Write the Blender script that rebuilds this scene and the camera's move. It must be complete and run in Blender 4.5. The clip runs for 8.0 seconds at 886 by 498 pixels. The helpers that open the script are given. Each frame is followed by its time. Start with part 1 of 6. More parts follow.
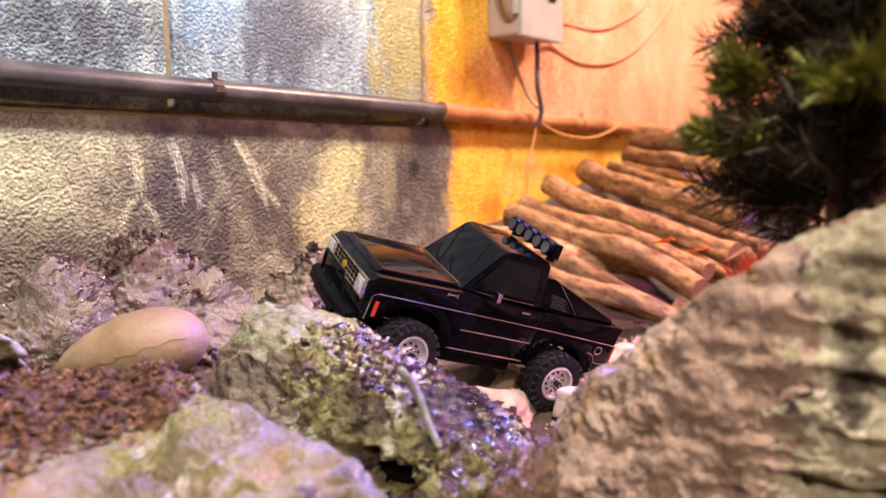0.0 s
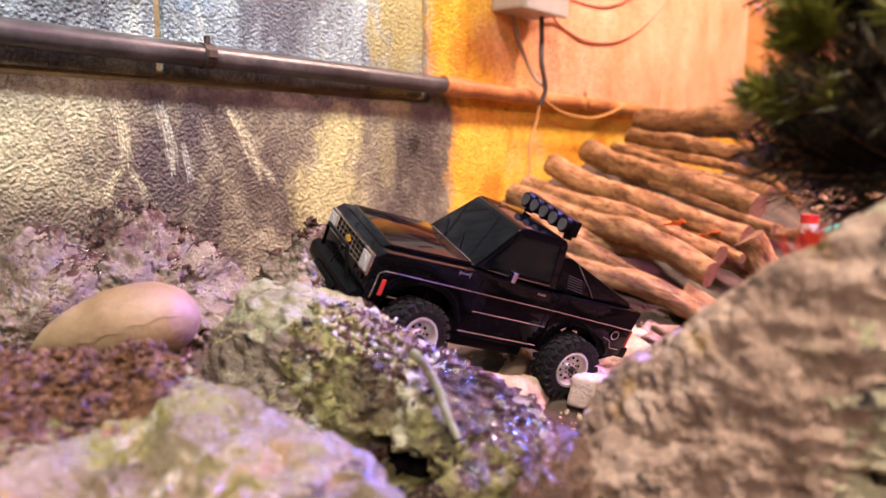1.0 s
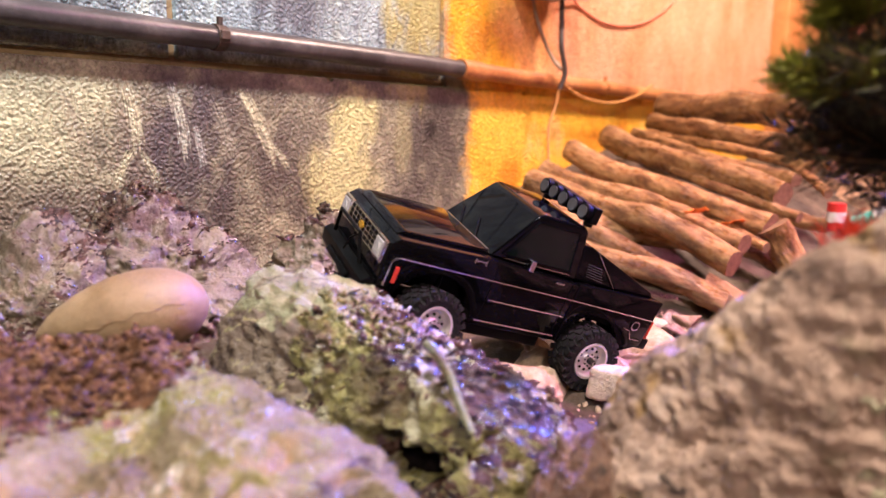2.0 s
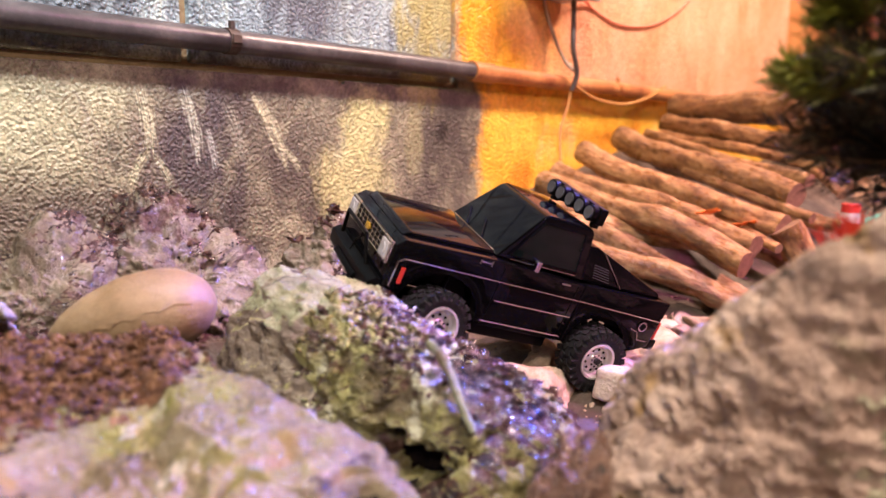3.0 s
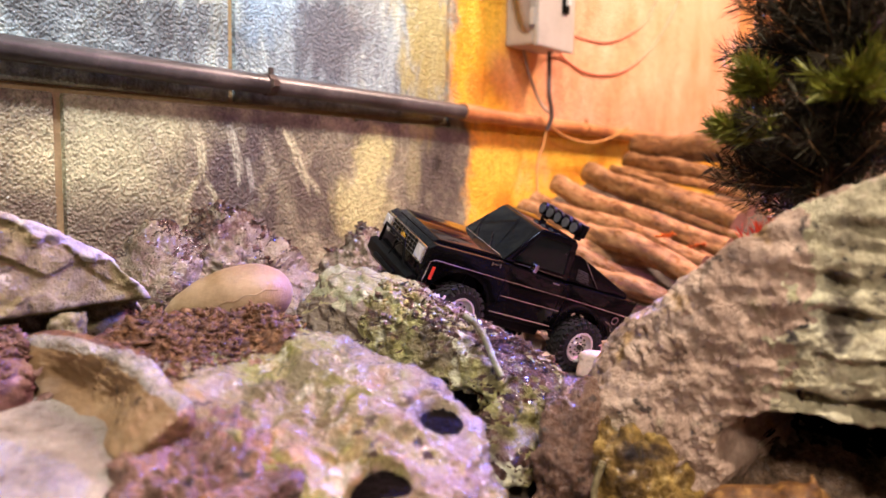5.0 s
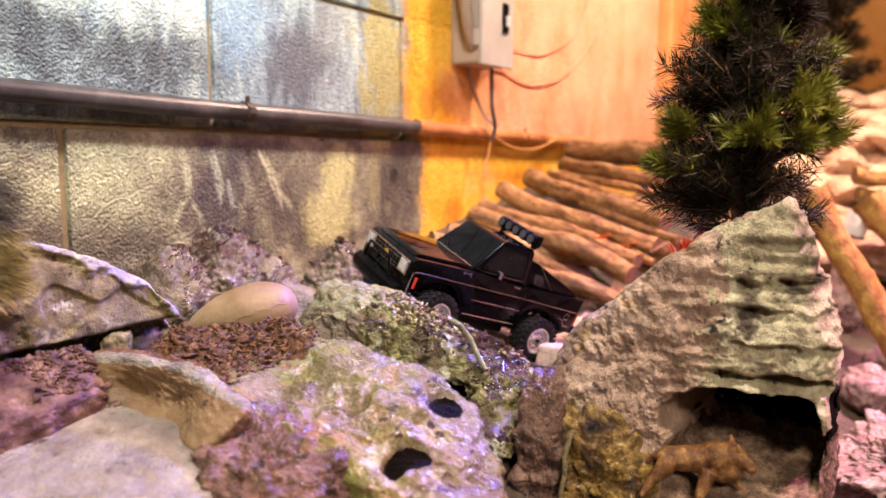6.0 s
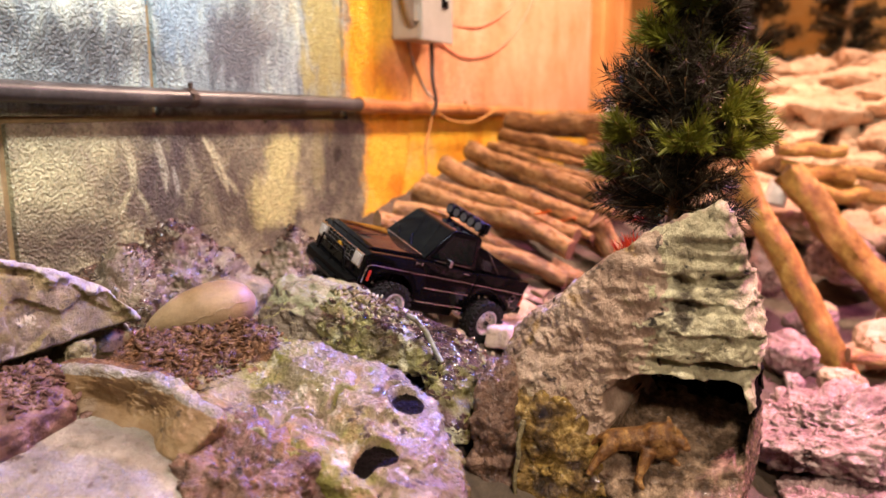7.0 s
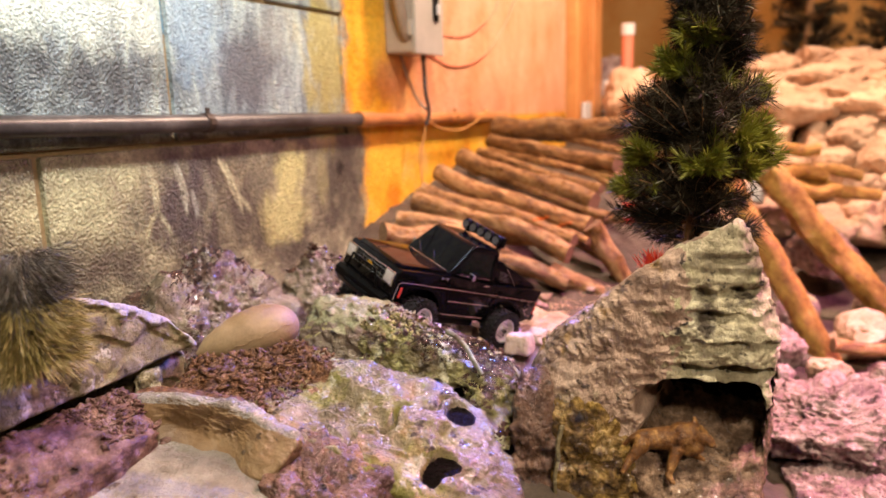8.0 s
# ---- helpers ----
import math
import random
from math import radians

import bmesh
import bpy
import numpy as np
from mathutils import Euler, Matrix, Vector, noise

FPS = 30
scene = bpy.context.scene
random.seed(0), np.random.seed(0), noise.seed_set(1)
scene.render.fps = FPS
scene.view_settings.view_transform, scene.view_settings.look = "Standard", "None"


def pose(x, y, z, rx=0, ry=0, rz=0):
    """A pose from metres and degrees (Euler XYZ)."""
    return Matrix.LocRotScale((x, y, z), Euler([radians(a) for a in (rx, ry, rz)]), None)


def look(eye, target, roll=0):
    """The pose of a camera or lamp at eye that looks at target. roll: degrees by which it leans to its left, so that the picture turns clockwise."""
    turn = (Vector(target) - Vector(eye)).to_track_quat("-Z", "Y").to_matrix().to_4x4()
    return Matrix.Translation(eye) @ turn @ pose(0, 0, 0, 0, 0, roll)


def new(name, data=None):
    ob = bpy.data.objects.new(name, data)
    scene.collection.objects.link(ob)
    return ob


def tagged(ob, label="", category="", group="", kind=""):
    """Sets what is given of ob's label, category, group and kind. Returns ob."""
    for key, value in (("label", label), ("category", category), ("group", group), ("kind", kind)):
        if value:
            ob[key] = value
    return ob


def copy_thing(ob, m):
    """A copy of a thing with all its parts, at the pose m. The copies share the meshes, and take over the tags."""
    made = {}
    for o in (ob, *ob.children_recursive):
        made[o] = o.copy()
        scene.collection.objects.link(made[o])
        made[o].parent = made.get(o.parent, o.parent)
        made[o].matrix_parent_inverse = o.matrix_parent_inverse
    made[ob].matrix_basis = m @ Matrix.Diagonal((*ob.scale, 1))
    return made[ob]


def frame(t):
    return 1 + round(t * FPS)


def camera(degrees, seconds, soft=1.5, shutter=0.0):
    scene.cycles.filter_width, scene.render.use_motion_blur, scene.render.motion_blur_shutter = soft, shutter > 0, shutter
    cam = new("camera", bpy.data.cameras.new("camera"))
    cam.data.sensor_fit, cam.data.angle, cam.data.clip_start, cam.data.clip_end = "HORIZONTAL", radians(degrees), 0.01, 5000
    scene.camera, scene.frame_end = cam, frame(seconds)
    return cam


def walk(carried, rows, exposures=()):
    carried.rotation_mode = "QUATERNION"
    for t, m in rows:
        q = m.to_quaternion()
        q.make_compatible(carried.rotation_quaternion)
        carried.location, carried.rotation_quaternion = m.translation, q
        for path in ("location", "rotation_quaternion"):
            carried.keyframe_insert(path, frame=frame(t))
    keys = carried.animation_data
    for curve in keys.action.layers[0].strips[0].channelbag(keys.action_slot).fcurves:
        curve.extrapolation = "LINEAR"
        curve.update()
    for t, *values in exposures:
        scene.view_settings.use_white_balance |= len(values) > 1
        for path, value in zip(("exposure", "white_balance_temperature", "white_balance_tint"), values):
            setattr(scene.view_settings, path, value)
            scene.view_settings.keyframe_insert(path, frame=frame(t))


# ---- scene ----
cam = camera(61.4, 8.0)
PATH = [
    (0, (0.04, 0.084, 0.41), (1.549, 1.375, 0.169), -0.5),
    (0.5, (0.058, 0.116, 0.39), (1.584, 1.383, 0.136), -0.2),
    (1, (0.06, 0.123, 0.397), (1.585, 1.387, 0.119), 0.3),
    (1.5, (0.065, 0.13, 0.393), (1.578, 1.404, 0.094), 0.5),
    (2, (0.073, 0.133, 0.395), (1.565, 1.427, 0.081), 0.5),
    (3.5, (0.075, 0.118, 0.395), (1.533, 1.453, 0.091), 0.2),
    (4, (0.063, 0.108, 0.395), (1.531, 1.437, 0.111), 0.3),
    (4.2, (0.038, 0.099, 0.398), (1.513, 1.424, 0.133), 0.6),
    (5.3, (-0.093, 0.059, 0.39), (1.473, 1.284, 0.178), 1.0),
    (5.5, (-0.108, 0.057, 0.39), (1.478, 1.257, 0.176), 0.7),
    (6, (-0.177, 0.039, 0.423), (1.471, 1.147, 0.186), 0.1),
    (6.5, (-0.2, 0.025, 0.455), (1.5, 1.036, 0.158), 0.1),
    (7, (-0.204, 0.042, 0.464), (1.519, 0.994, 0.108), -0.3),
    (7.5, (-0.235, 0.066, 0.48), (1.51, 0.969, 0.107), -1.0),
    (8, (-0.27, 0.08, 0.498), (1.492, 0.949, 0.124), -1.7),
]
walk(cam, [(t, look(eye, target, roll)) for t, eye, target, roll in PATH], exposures=[(0.0, 0.15, 5750, 21), (4.2, 0.15, 5750, 21), (5.3, 0.12, 5850, 18), (7.0, -0.04, 6150, 17), (8.0, -0.13, 6300, 15)])

# ---- lens focus ----
cam.data.dof.use_dof = True
cam.data.dof.focus_distance = 0.62
cam.data.dof.aperture_fstop = 5.5

# ---- world and lamps ----
world = bpy.data.worlds.new("room_dark")
world.use_nodes = True
world.node_tree.nodes["Background"].inputs[0].default_value = (0.5, 0.45, 0.5, 1)
world.node_tree.nodes["Background"].inputs[1].default_value = 0.002
scene.world = world


def lamp(name, eye, target, size, watts, colour, spread=180):
    data = bpy.data.lights.new(name, "AREA")
    data.shape, data.size, data.energy, data.color = "DISK", size, watts, colour
    data.spread = radians(spread)
    ob = new(name, data)
    ob.matrix_world = look(eye, target)
    return ob


lamp("ceiling_lamp_warm", (0.00, -0.15, 1.95), (0.4, 0.5, 0.3), 0.20, 43, (1.0, 0.81, 0.58))
# Unseen warm fill from the front, added to lift the near faces.
lamp("room_lamp_warm", (-0.75, -0.80, 1.30), (0.5, 0.4, 0.3), 0.22, 20, (1.0, 0.80, 0.56))
lamp("wall_lamp_cool", (0.05, 0.10, 1.55), (0.28, 0.83, 0.66), 0.14, 2.7, (0.78, 0.90, 1.0), 64)
lamp("hanging_lamp_violet", (0.95, 0.29, 0.76), (0.27, 0.36, 0.24), 0.06, 2.7, (0.06, 0.12, 1.0), 58)
lamp("ceiling_lamp_orange", (1.75, 0.05, 1.75), (1.5, 0.6, 0.4), 0.30, 64, (1.0, 0.66, 0.45))
# Added to brighten the orange far wall; no fixture is seen there.
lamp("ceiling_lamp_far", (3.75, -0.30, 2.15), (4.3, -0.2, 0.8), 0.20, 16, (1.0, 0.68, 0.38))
lamp("ceiling_lamp_pink", (1.1, -0.65, 1.5), (0.85, 0.0, 0.12), 0.15, 9.5, (1.0, 0.28, 0.58), 70)


# ---- materials ----
def nodes_of(name):
    m = bpy.data.materials.new(name)
    m.use_nodes = True
    return m, m.node_tree.nodes, m.node_tree.links, m.node_tree.nodes["Principled BSDF"]


def noise_node(ns, ls, vec, scale, detail=6.0, rough=0.6, stretch=None, distort=0.0):
    n = ns.new("ShaderNodeTexNoise")
    n.inputs["Scale"].default_value, n.inputs["Detail"].default_value = scale, detail
    n.inputs["Roughness"].default_value, n.inputs["Distortion"].default_value = rough, distort
    if stretch:
        mp = ns.new("ShaderNodeMapping")
        mp.inputs["Scale"].default_value = stretch
        ls.new(vec, mp.inputs["Vector"])
        vec = mp.outputs[0]
    ls.new(vec, n.inputs["Vector"])
    return n.outputs[0]


def ramp_node(ns, ls, fac, stops):
    r = ns.new("ShaderNodeValToRGB")
    els = r.color_ramp.elements
    while len(els) < len(stops):
        els.new(0.5)
    for e, (p, c) in zip(els, stops):
        e.position = p
        e.color = (*c, 1) if len(c) == 3 else c
    ls.new(fac, r.inputs[0])
    return r.outputs[0]


def mix_node(ns, ls, fac, a, b, blend="MIX"):
    m = ns.new("ShaderNodeMix")
    m.data_type, m.blend_type = "RGBA", blend
    for sock, val in ((m.inputs[0], fac), (m.inputs[6], a), (m.inputs[7], b)):
        if isinstance(val, (int, float)):
            sock.default_value = val
        elif isinstance(val, tuple):
            sock.default_value = (*val, 1)
        else:
            ls.new(val, sock)
    return m.outputs[2]


def math_node(ns, ls, op, a, b=0.0, c=None):
    m = ns.new("ShaderNodeMath")
    m.operation = op
    for sock, val in zip(m.inputs, (a, b, c)):
        if val is None:
            continue
        if isinstance(val, (int, float)):
            sock.default_value = val
        else:
            ls.new(val, sock)
    return m.outputs[0]


def grey(v):
    return (v, v, v)


def surface(name, stops, scale, rough=(0.5, 0.8), bumps=((60, 0.4),), grain=0.35, grain_scale=180, metal=0.0, patches=(),
            distance=0.004, vary=0.0, stretch=None, coat=0.0, spec=0.5):
    """A varied surface: a ramp over coarse noise, patches laid over it, fine grain, and bump at several scales (metres)."""
    m, ns, ls, bsdf = nodes_of(name)
    pos = ns.new("ShaderNodeNewGeometry").outputs["Position"]
    if stretch:
        pos = ns.new("ShaderNodeTexCoord").outputs["Object"]
    col = ramp_node(ns, ls, noise_node(ns, ls, pos, scale, 8, 0.65, stretch), stops)
    for p_scale, low, high, p_col, seed in patches:
        off = ns.new("ShaderNodeVectorMath")
        off.inputs[1].default_value = (seed, seed * 0.7, -seed)
        ls.new(pos, off.inputs[0])
        f = ramp_node(ns, ls, noise_node(ns, ls, off.outputs[0], p_scale, 7, 0.62), [(low, grey(0)), (high, grey(1))])
        col = mix_node(ns, ls, f, col, p_col)
    fine = ramp_node(ns, ls, noise_node(ns, ls, pos, grain_scale, 5, 0.7, stretch), [(0.25, grey(1 - grain)), (0.75, grey(1 + grain * 0.6))])
    col = mix_node(ns, ls, 1.0, col, fine, "MULTIPLY")
    if vary:
        info = ns.new("ShaderNodeObjectInfo").outputs["Random"]
        v = ramp_node(ns, ls, info, [(0, grey(1 - vary)), (1, grey(1 + vary))])
        col = mix_node(ns, ls, 1.0, col, v, "MULTIPLY")
    ls.new(col, bsdf.inputs["Base Color"])
    r = ramp_node(ns, ls, noise_node(ns, ls, pos, scale * 3, 4, 0.6), [(0.3, grey(rough[0])), (0.7, grey(rough[1]))])
    ls.new(r, bsdf.inputs["Roughness"])
    bsdf.inputs["Metallic"].default_value = metal
    bsdf.inputs["Coat Weight"].default_value = coat
    bsdf.inputs["Specular IOR Level"].default_value = spec
    height = None
    for b_scale, b_amp in bumps:
        h = math_node(ns, ls, "MULTIPLY", noise_node(ns, ls, pos, b_scale, 6, 0.65, stretch), b_amp)
        height = h if height is None else math_node(ns, ls, "ADD", height, h)
    if height is not None:
        b = ns.new("ShaderNodeBump")
        b.inputs["Strength"].default_value, b.inputs["Distance"].default_value = 0.9, distance
        ls.new(height, b.inputs["Height"])
        ls.new(b.outputs[0], bsdf.inputs["Normal"])
    return m


def plain(name, colour, rough=0.4, metal=0.0, coat=0.0, glow=0.0, spec=0.5):
    m, ns, ls, bsdf = nodes_of(name)
    bsdf.inputs["Specular IOR Level"].default_value = spec
    pos = ns.new("ShaderNodeNewGeometry").outputs["Position"]
    v = ramp_node(ns, ls, noise_node(ns, ls, pos, 90, 5, 0.6), [(0.3, grey(0.82)), (0.7, grey(1.1))])
    ls.new(mix_node(ns, ls, 1.0, colour, v, "MULTIPLY"), bsdf.inputs["Base Color"])
    bsdf.inputs["Roughness"].default_value, bsdf.inputs["Metallic"].default_value = rough, metal
    bsdf.inputs["Coat Weight"].default_value = coat
    bsdf.inputs["Coat Roughness"].default_value = 0.05
    if glow:
        bsdf.inputs["Emission Color"].default_value = (*colour, 1)
        bsdf.inputs["Emission Strength"].default_value = glow
    return m


def wall_paint(name):
    """Glossy mural paint on pebbled block: grey and yellow-green at one end, orange past the paint line."""
    m, ns, ls, bsdf = nodes_of(name)
    pos = ns.new("ShaderNodeNewGeometry").outputs["Position"]
    sep = ns.new("ShaderNodeSeparateXYZ")
    ls.new(pos, sep.inputs[0])
    x, z = sep.outputs[0], sep.outputs[2]
    big = noise_node(ns, ls, pos, 7, 5, 0.6)
    runs = noise_node(ns, ls, pos, 9, 6, 0.65, (2.2, 1, 0.55), 1.2)
    speck = noise_node(ns, ls, pos, 230, 6, 0.75)
    def spot(cx, cz, rx, rz, soft):
        """A painted blotch with a ragged edge."""
        dx = math_node(ns, ls, "MULTIPLY", math_node(ns, ls, "SUBTRACT", x, cx), 1 / rx)
        dz = math_node(ns, ls, "MULTIPLY", math_node(ns, ls, "SUBTRACT", z, cz), 1 / rz)
        r2 = math_node(ns, ls, "ADD", math_node(ns, ls, "MULTIPLY", dx, dx), math_node(ns, ls, "MULTIPLY", dz, dz))
        r2 = math_node(ns, ls, "ADD", r2, math_node(ns, ls, "MULTIPLY_ADD", rag, 5.2, -2.6))
        return ramp_node(ns, ls, math_node(ns, ls, "MULTIPLY", r2, 0.5), [(0.5 - soft, grey(1)), (0.5 + soft * 0.5, grey(0))])

    rag = noise_node(ns, ls, pos, 17, 9, 0.74, (1.25, 1, 0.7), 0.6)
    cloud = noise_node(ns, ls, pos, 12, 7, 0.68)
    grey_col = ramp_node(ns, ls, cloud, [(0.32, (0.070, 0.054, 0.043)), (0.44, (0.14, 0.117, 0.084)), (0.54, (0.26, 0.23, 0.145)), (0.68, (0.46, 0.42, 0.26))])
    up = ramp_node(ns, ls, z, [(0.465, grey(0)), (0.475, grey(1))])
    blue_col = ramp_node(ns, ls, runs, [(0.30, (0.10, 0.11, 0.12)), (0.43, (0.21, 0.25, 0.27)), (0.55, (0.37, 0.44, 0.45)), (0.70, (0.54, 0.60, 0.49))])
    col = mix_node(ns, ls, up, grey_col, blue_col)
    wob = math_node(ns, ls, "MULTIPLY", math_node(ns, ls, "SUBTRACT", big, 0.5), 0.30)
    for cx, cz, rx, rz, soft, c, k in ((0.33, 0.40, 0.10, 0.06, 0.5, (0.46, 0.43, 0.25), 0.5), (0.02, 0.36, 0.12, 0.10, 0.4, (0.42, 0.39, 0.21), 0.5), (0.29, 0.325, 0.12, 0.035, 0.5, (0.11, 0.082, 0.062), 0.7), (0.13, 0.35, 0.06, 0.07, 0.5, (0.14, 0.11, 0.075), 0.6), (0.433, 0.385, 0.030, 0.055, 0.45, (0.12, 0.09, 0.075), 0.75), (0.485, 0.380, 0.055, 0.085, 0.5, (0.065, 0.050, 0.055), 0.9),
                                       (0.585, 0.370, 0.060, 0.080, 0.5, (0.09, 0.07, 0.058), 0.85), (0.64, 0.40, 0.030, 0.05, 0.4, (0.15, 0.13, 0.095), 0.7), (0.715, 0.405, 0.042, 0.040, 0.3, (0.54, 0.50, 0.22), 0.85), (0.690, 0.335, 0.065, 0.045, 0.35, (0.50, 0.46, 0.20), 0.8),
                                       (0.858, 0.372, 0.082, 0.085, 0.45, (0.085, 0.07, 0.056), 0.92), (0.80, 0.385, 0.018, 0.05, 0.4, (0.36, 0.33, 0.16), 0.5), (0.856, 0.396, 0.014, 0.014, 0.4, (0.03, 0.024, 0.02), 0.9),
                                       (0.29, 0.550, 0.22, 0.060, 0.5, (0.075, 0.08, 0.085), 0.85), (0.36, 0.625, 0.14, 0.05, 0.4, (0.62, 0.68, 0.60), 0.8), (0.53, 0.615, 0.065, 0.07, 0.35, (0.26, 0.36, 0.46), 0.7),
                                       (0.64, 0.560, 0.085, 0.06, 0.4, (0.12, 0.118, 0.135), 0.85), (0.70, 0.63, 0.05, 0.05, 0.4, (0.29, 0.29, 0.27), 0.6), (0.825, 0.58, 0.065, 0.13, 0.3, (0.42, 0.36, 0.12), 0.85)):
        col = mix_node(ns, ls, math_node(ns, ls, "MULTIPLY", spot(cx, cz, rx, rz, soft), k), col, c)

    def stroke(ax, az, bx, bz, width, bend, seed):
        """A dry brush stroke from a to b that breaks up into bristle lines."""
        length = math.hypot(bx - ax, bz - az)
        dx, dz = (bx - ax) / length, (bz - az) / length
        px, pz = math_node(ns, ls, "SUBTRACT", x, ax), math_node(ns, ls, "SUBTRACT", z, az)
        u = math_node(ns, ls, "ADD", math_node(ns, ls, "MULTIPLY", px, dx / length), math_node(ns, ls, "MULTIPLY", pz, dz / length))
        v = math_node(ns, ls, "ADD", math_node(ns, ls, "MULTIPLY", px, -dz / width), math_node(ns, ls, "MULTIPLY", pz, dx / width))
        c = math_node(ns, ls, "SUBTRACT", u, 0.5)
        c2 = math_node(ns, ls, "MULTIPLY", c, c)
        v = math_node(ns, ls, "MULTIPLY_ADD", c2, bend, v)
        both = ns.new("ShaderNodeCombineXYZ")
        both.inputs[2].default_value = seed
        ls.new(math_node(ns, ls, "MULTIPLY", u, 1.6), both.inputs[0])
        ls.new(math_node(ns, ls, "MULTIPLY", v, 4.2), both.inputs[1])
        bristle = noise_node(ns, ls, both.outputs[0], 1.6, 4, 0.6)
        fall = math_node(ns, ls, "ADD", math_node(ns, ls, "MULTIPLY", v, v), math_node(ns, ls, "MULTIPLY", math_node(ns, ls, "MULTIPLY", c2, c2), 14.0))
        f = math_node(ns, ls, "SUBTRACT", math_node(ns, ls, "MULTIPLY_ADD", bristle, 2.4, -0.42), math_node(ns, ls, "MULTIPLY", fall, 0.55))
        return ramp_node(ns, ls, f, [(0.42, grey(0)), (0.95, grey(1))])

    for k, (ax, az, bx, bz, width, bend, tone) in enumerate(((0.424, 0.440, 0.433, 0.368, 0.010, 1.2, (0.56, 0.53, 0.33)), (0.426, 0.378, 0.404, 0.340, 0.007, -1.0, (0.54, 0.52, 0.30)), (0.434, 0.374, 0.452, 0.338, 0.006, 1.0, (0.50, 0.48, 0.30)),
                                                             (0.470, 0.442, 0.484, 0.362, 0.009, 1.4, (0.54, 0.53, 0.40)), (0.492, 0.400, 0.503, 0.352, 0.006, 1.0, (0.46, 0.46, 0.40)), (0.549, 0.444, 0.598, 0.352, 0.011, 1.6, (0.62, 0.58, 0.36)),
                                                             (0.584, 0.380, 0.614, 0.348, 0.007, 1.0, (0.56, 0.53, 0.33)), (0.515, 0.430, 0.540, 0.360, 0.010, 1.0, (0.30, 0.27, 0.20)), (0.365, 0.435, 0.385, 0.355, 0.014, 1.2, (0.24, 0.20, 0.14)))):
        col = mix_node(ns, ls, math_node(ns, ls, "MULTIPLY", stroke(ax, az, bx, bz, width, bend, 3.1 * k), 0.7), col, tone)
    col = mix_node(ns, ls, 1.0, col, (0.93, 1.0, 1.02), "MULTIPLY")
    # orange
    wob2 = math_node(ns, ls, "MULTIPLY", math_node(ns, ls, "SUBTRACT", noise_node(ns, ls, pos, 22, 6, 0.65), 0.5), 0.11)
    line = math_node(ns, ls, "ADD", 0.936, math_node(ns, ls, "MULTIPLY", up, -0.050))
    over = math_node(ns, ls, "SUBTRACT", math_node(ns, ls, "ADD", x, wob2), line)
    orange_f = ramp_node(ns, ls, math_node(ns, ls, "MULTIPLY_ADD", over, 8.0, 0.5), [(0.40, grey(0)), (0.66, grey(1))])
    o_noise = noise_node(ns, ls, pos, 9, 6, 0.6, (1.4, 1, 0.8))
    orange = ramp_node(ns, ls, o_noise, [(0.30, (0.58, 0.19, 0.012)), (0.45, (0.76, 0.35, 0.02)), (0.59, (0.80, 0.46, 0.04)), (0.74, (0.78, 0.50, 0.17))])
    pink = ramp_node(ns, ls, o_noise, [(0.30, (0.66, 0.28, 0.13)), (0.60, (0.76, 0.42, 0.26)), (0.75, (0.80, 0.52, 0.36))])
    for cx, cz, rx, rz, soft, c, k in ((1.025, 0.555, 0.05, 0.045, 0.4, (0.46, 0.13, 0.02), 0.75), (0.985, 0.66, 0.05, 0.09, 0.4, (0.85, 0.52, 0.05), 0.7), (0.955, 0.53, 0.03, 0.03, 0.4, (0.50, 0.17, 0.02), 0.6), (1.02, 0.40, 0.07, 0.05, 0.4, (0.86, 0.52, 0.06), 0.6)):
        orange = mix_node(ns, ls, math_node(ns, ls, "MULTIPLY", spot(cx, cz, rx, rz, soft), k), orange, c)
    far = ramp_node(ns, ls, math_node(ns, ls, "MULTIPLY", math_node(ns, ls, "ADD", x, wob), 0.4), [(0.40, grey(0)), (0.48, grey(1))])
    orange = mix_node(ns, ls, math_node(ns, ls, "MULTIPLY", far, up), orange, pink)
    col = mix_node(ns, ls, orange_f, col, orange)
    fine = ramp_node(ns, ls, speck, [(0.3, grey(0.50)), (0.5, grey(1.0)), (0.68, grey(1.38))])
    col = mix_node(ns, ls, 1.0, col, fine, "MULTIPLY")
    ls.new(col, bsdf.inputs["Base Color"])
    ls.new(ramp_node(ns, ls, big, [(0.35, grey(0.28)), (0.65, grey(0.42))]), bsdf.inputs["Roughness"])
    bsdf.inputs["Specular IOR Level"].default_value = 0.16
    v = ns.new("ShaderNodeTexVoronoi")
    v.feature = "SMOOTH_F1"
    v.inputs["Scale"].default_value = 330
    ls.new(pos, v.inputs["Vector"])
    h = math_node(ns, ls, "ADD", math_node(ns, ls, "MULTIPLY", v.outputs["Distance"], -1.1), math_node(ns, ls, "MULTIPLY", noise_node(ns, ls, pos, 110, 2, 0.5), 0.22))
    b = ns.new("ShaderNodeBump")
    b.inputs["Strength"].default_value, b.inputs["Distance"].default_value = 1.0, 0.0026
    ls.new(h, b.inputs["Height"])
    ls.new(b.outputs[0], bsdf.inputs["Normal"])
    return m


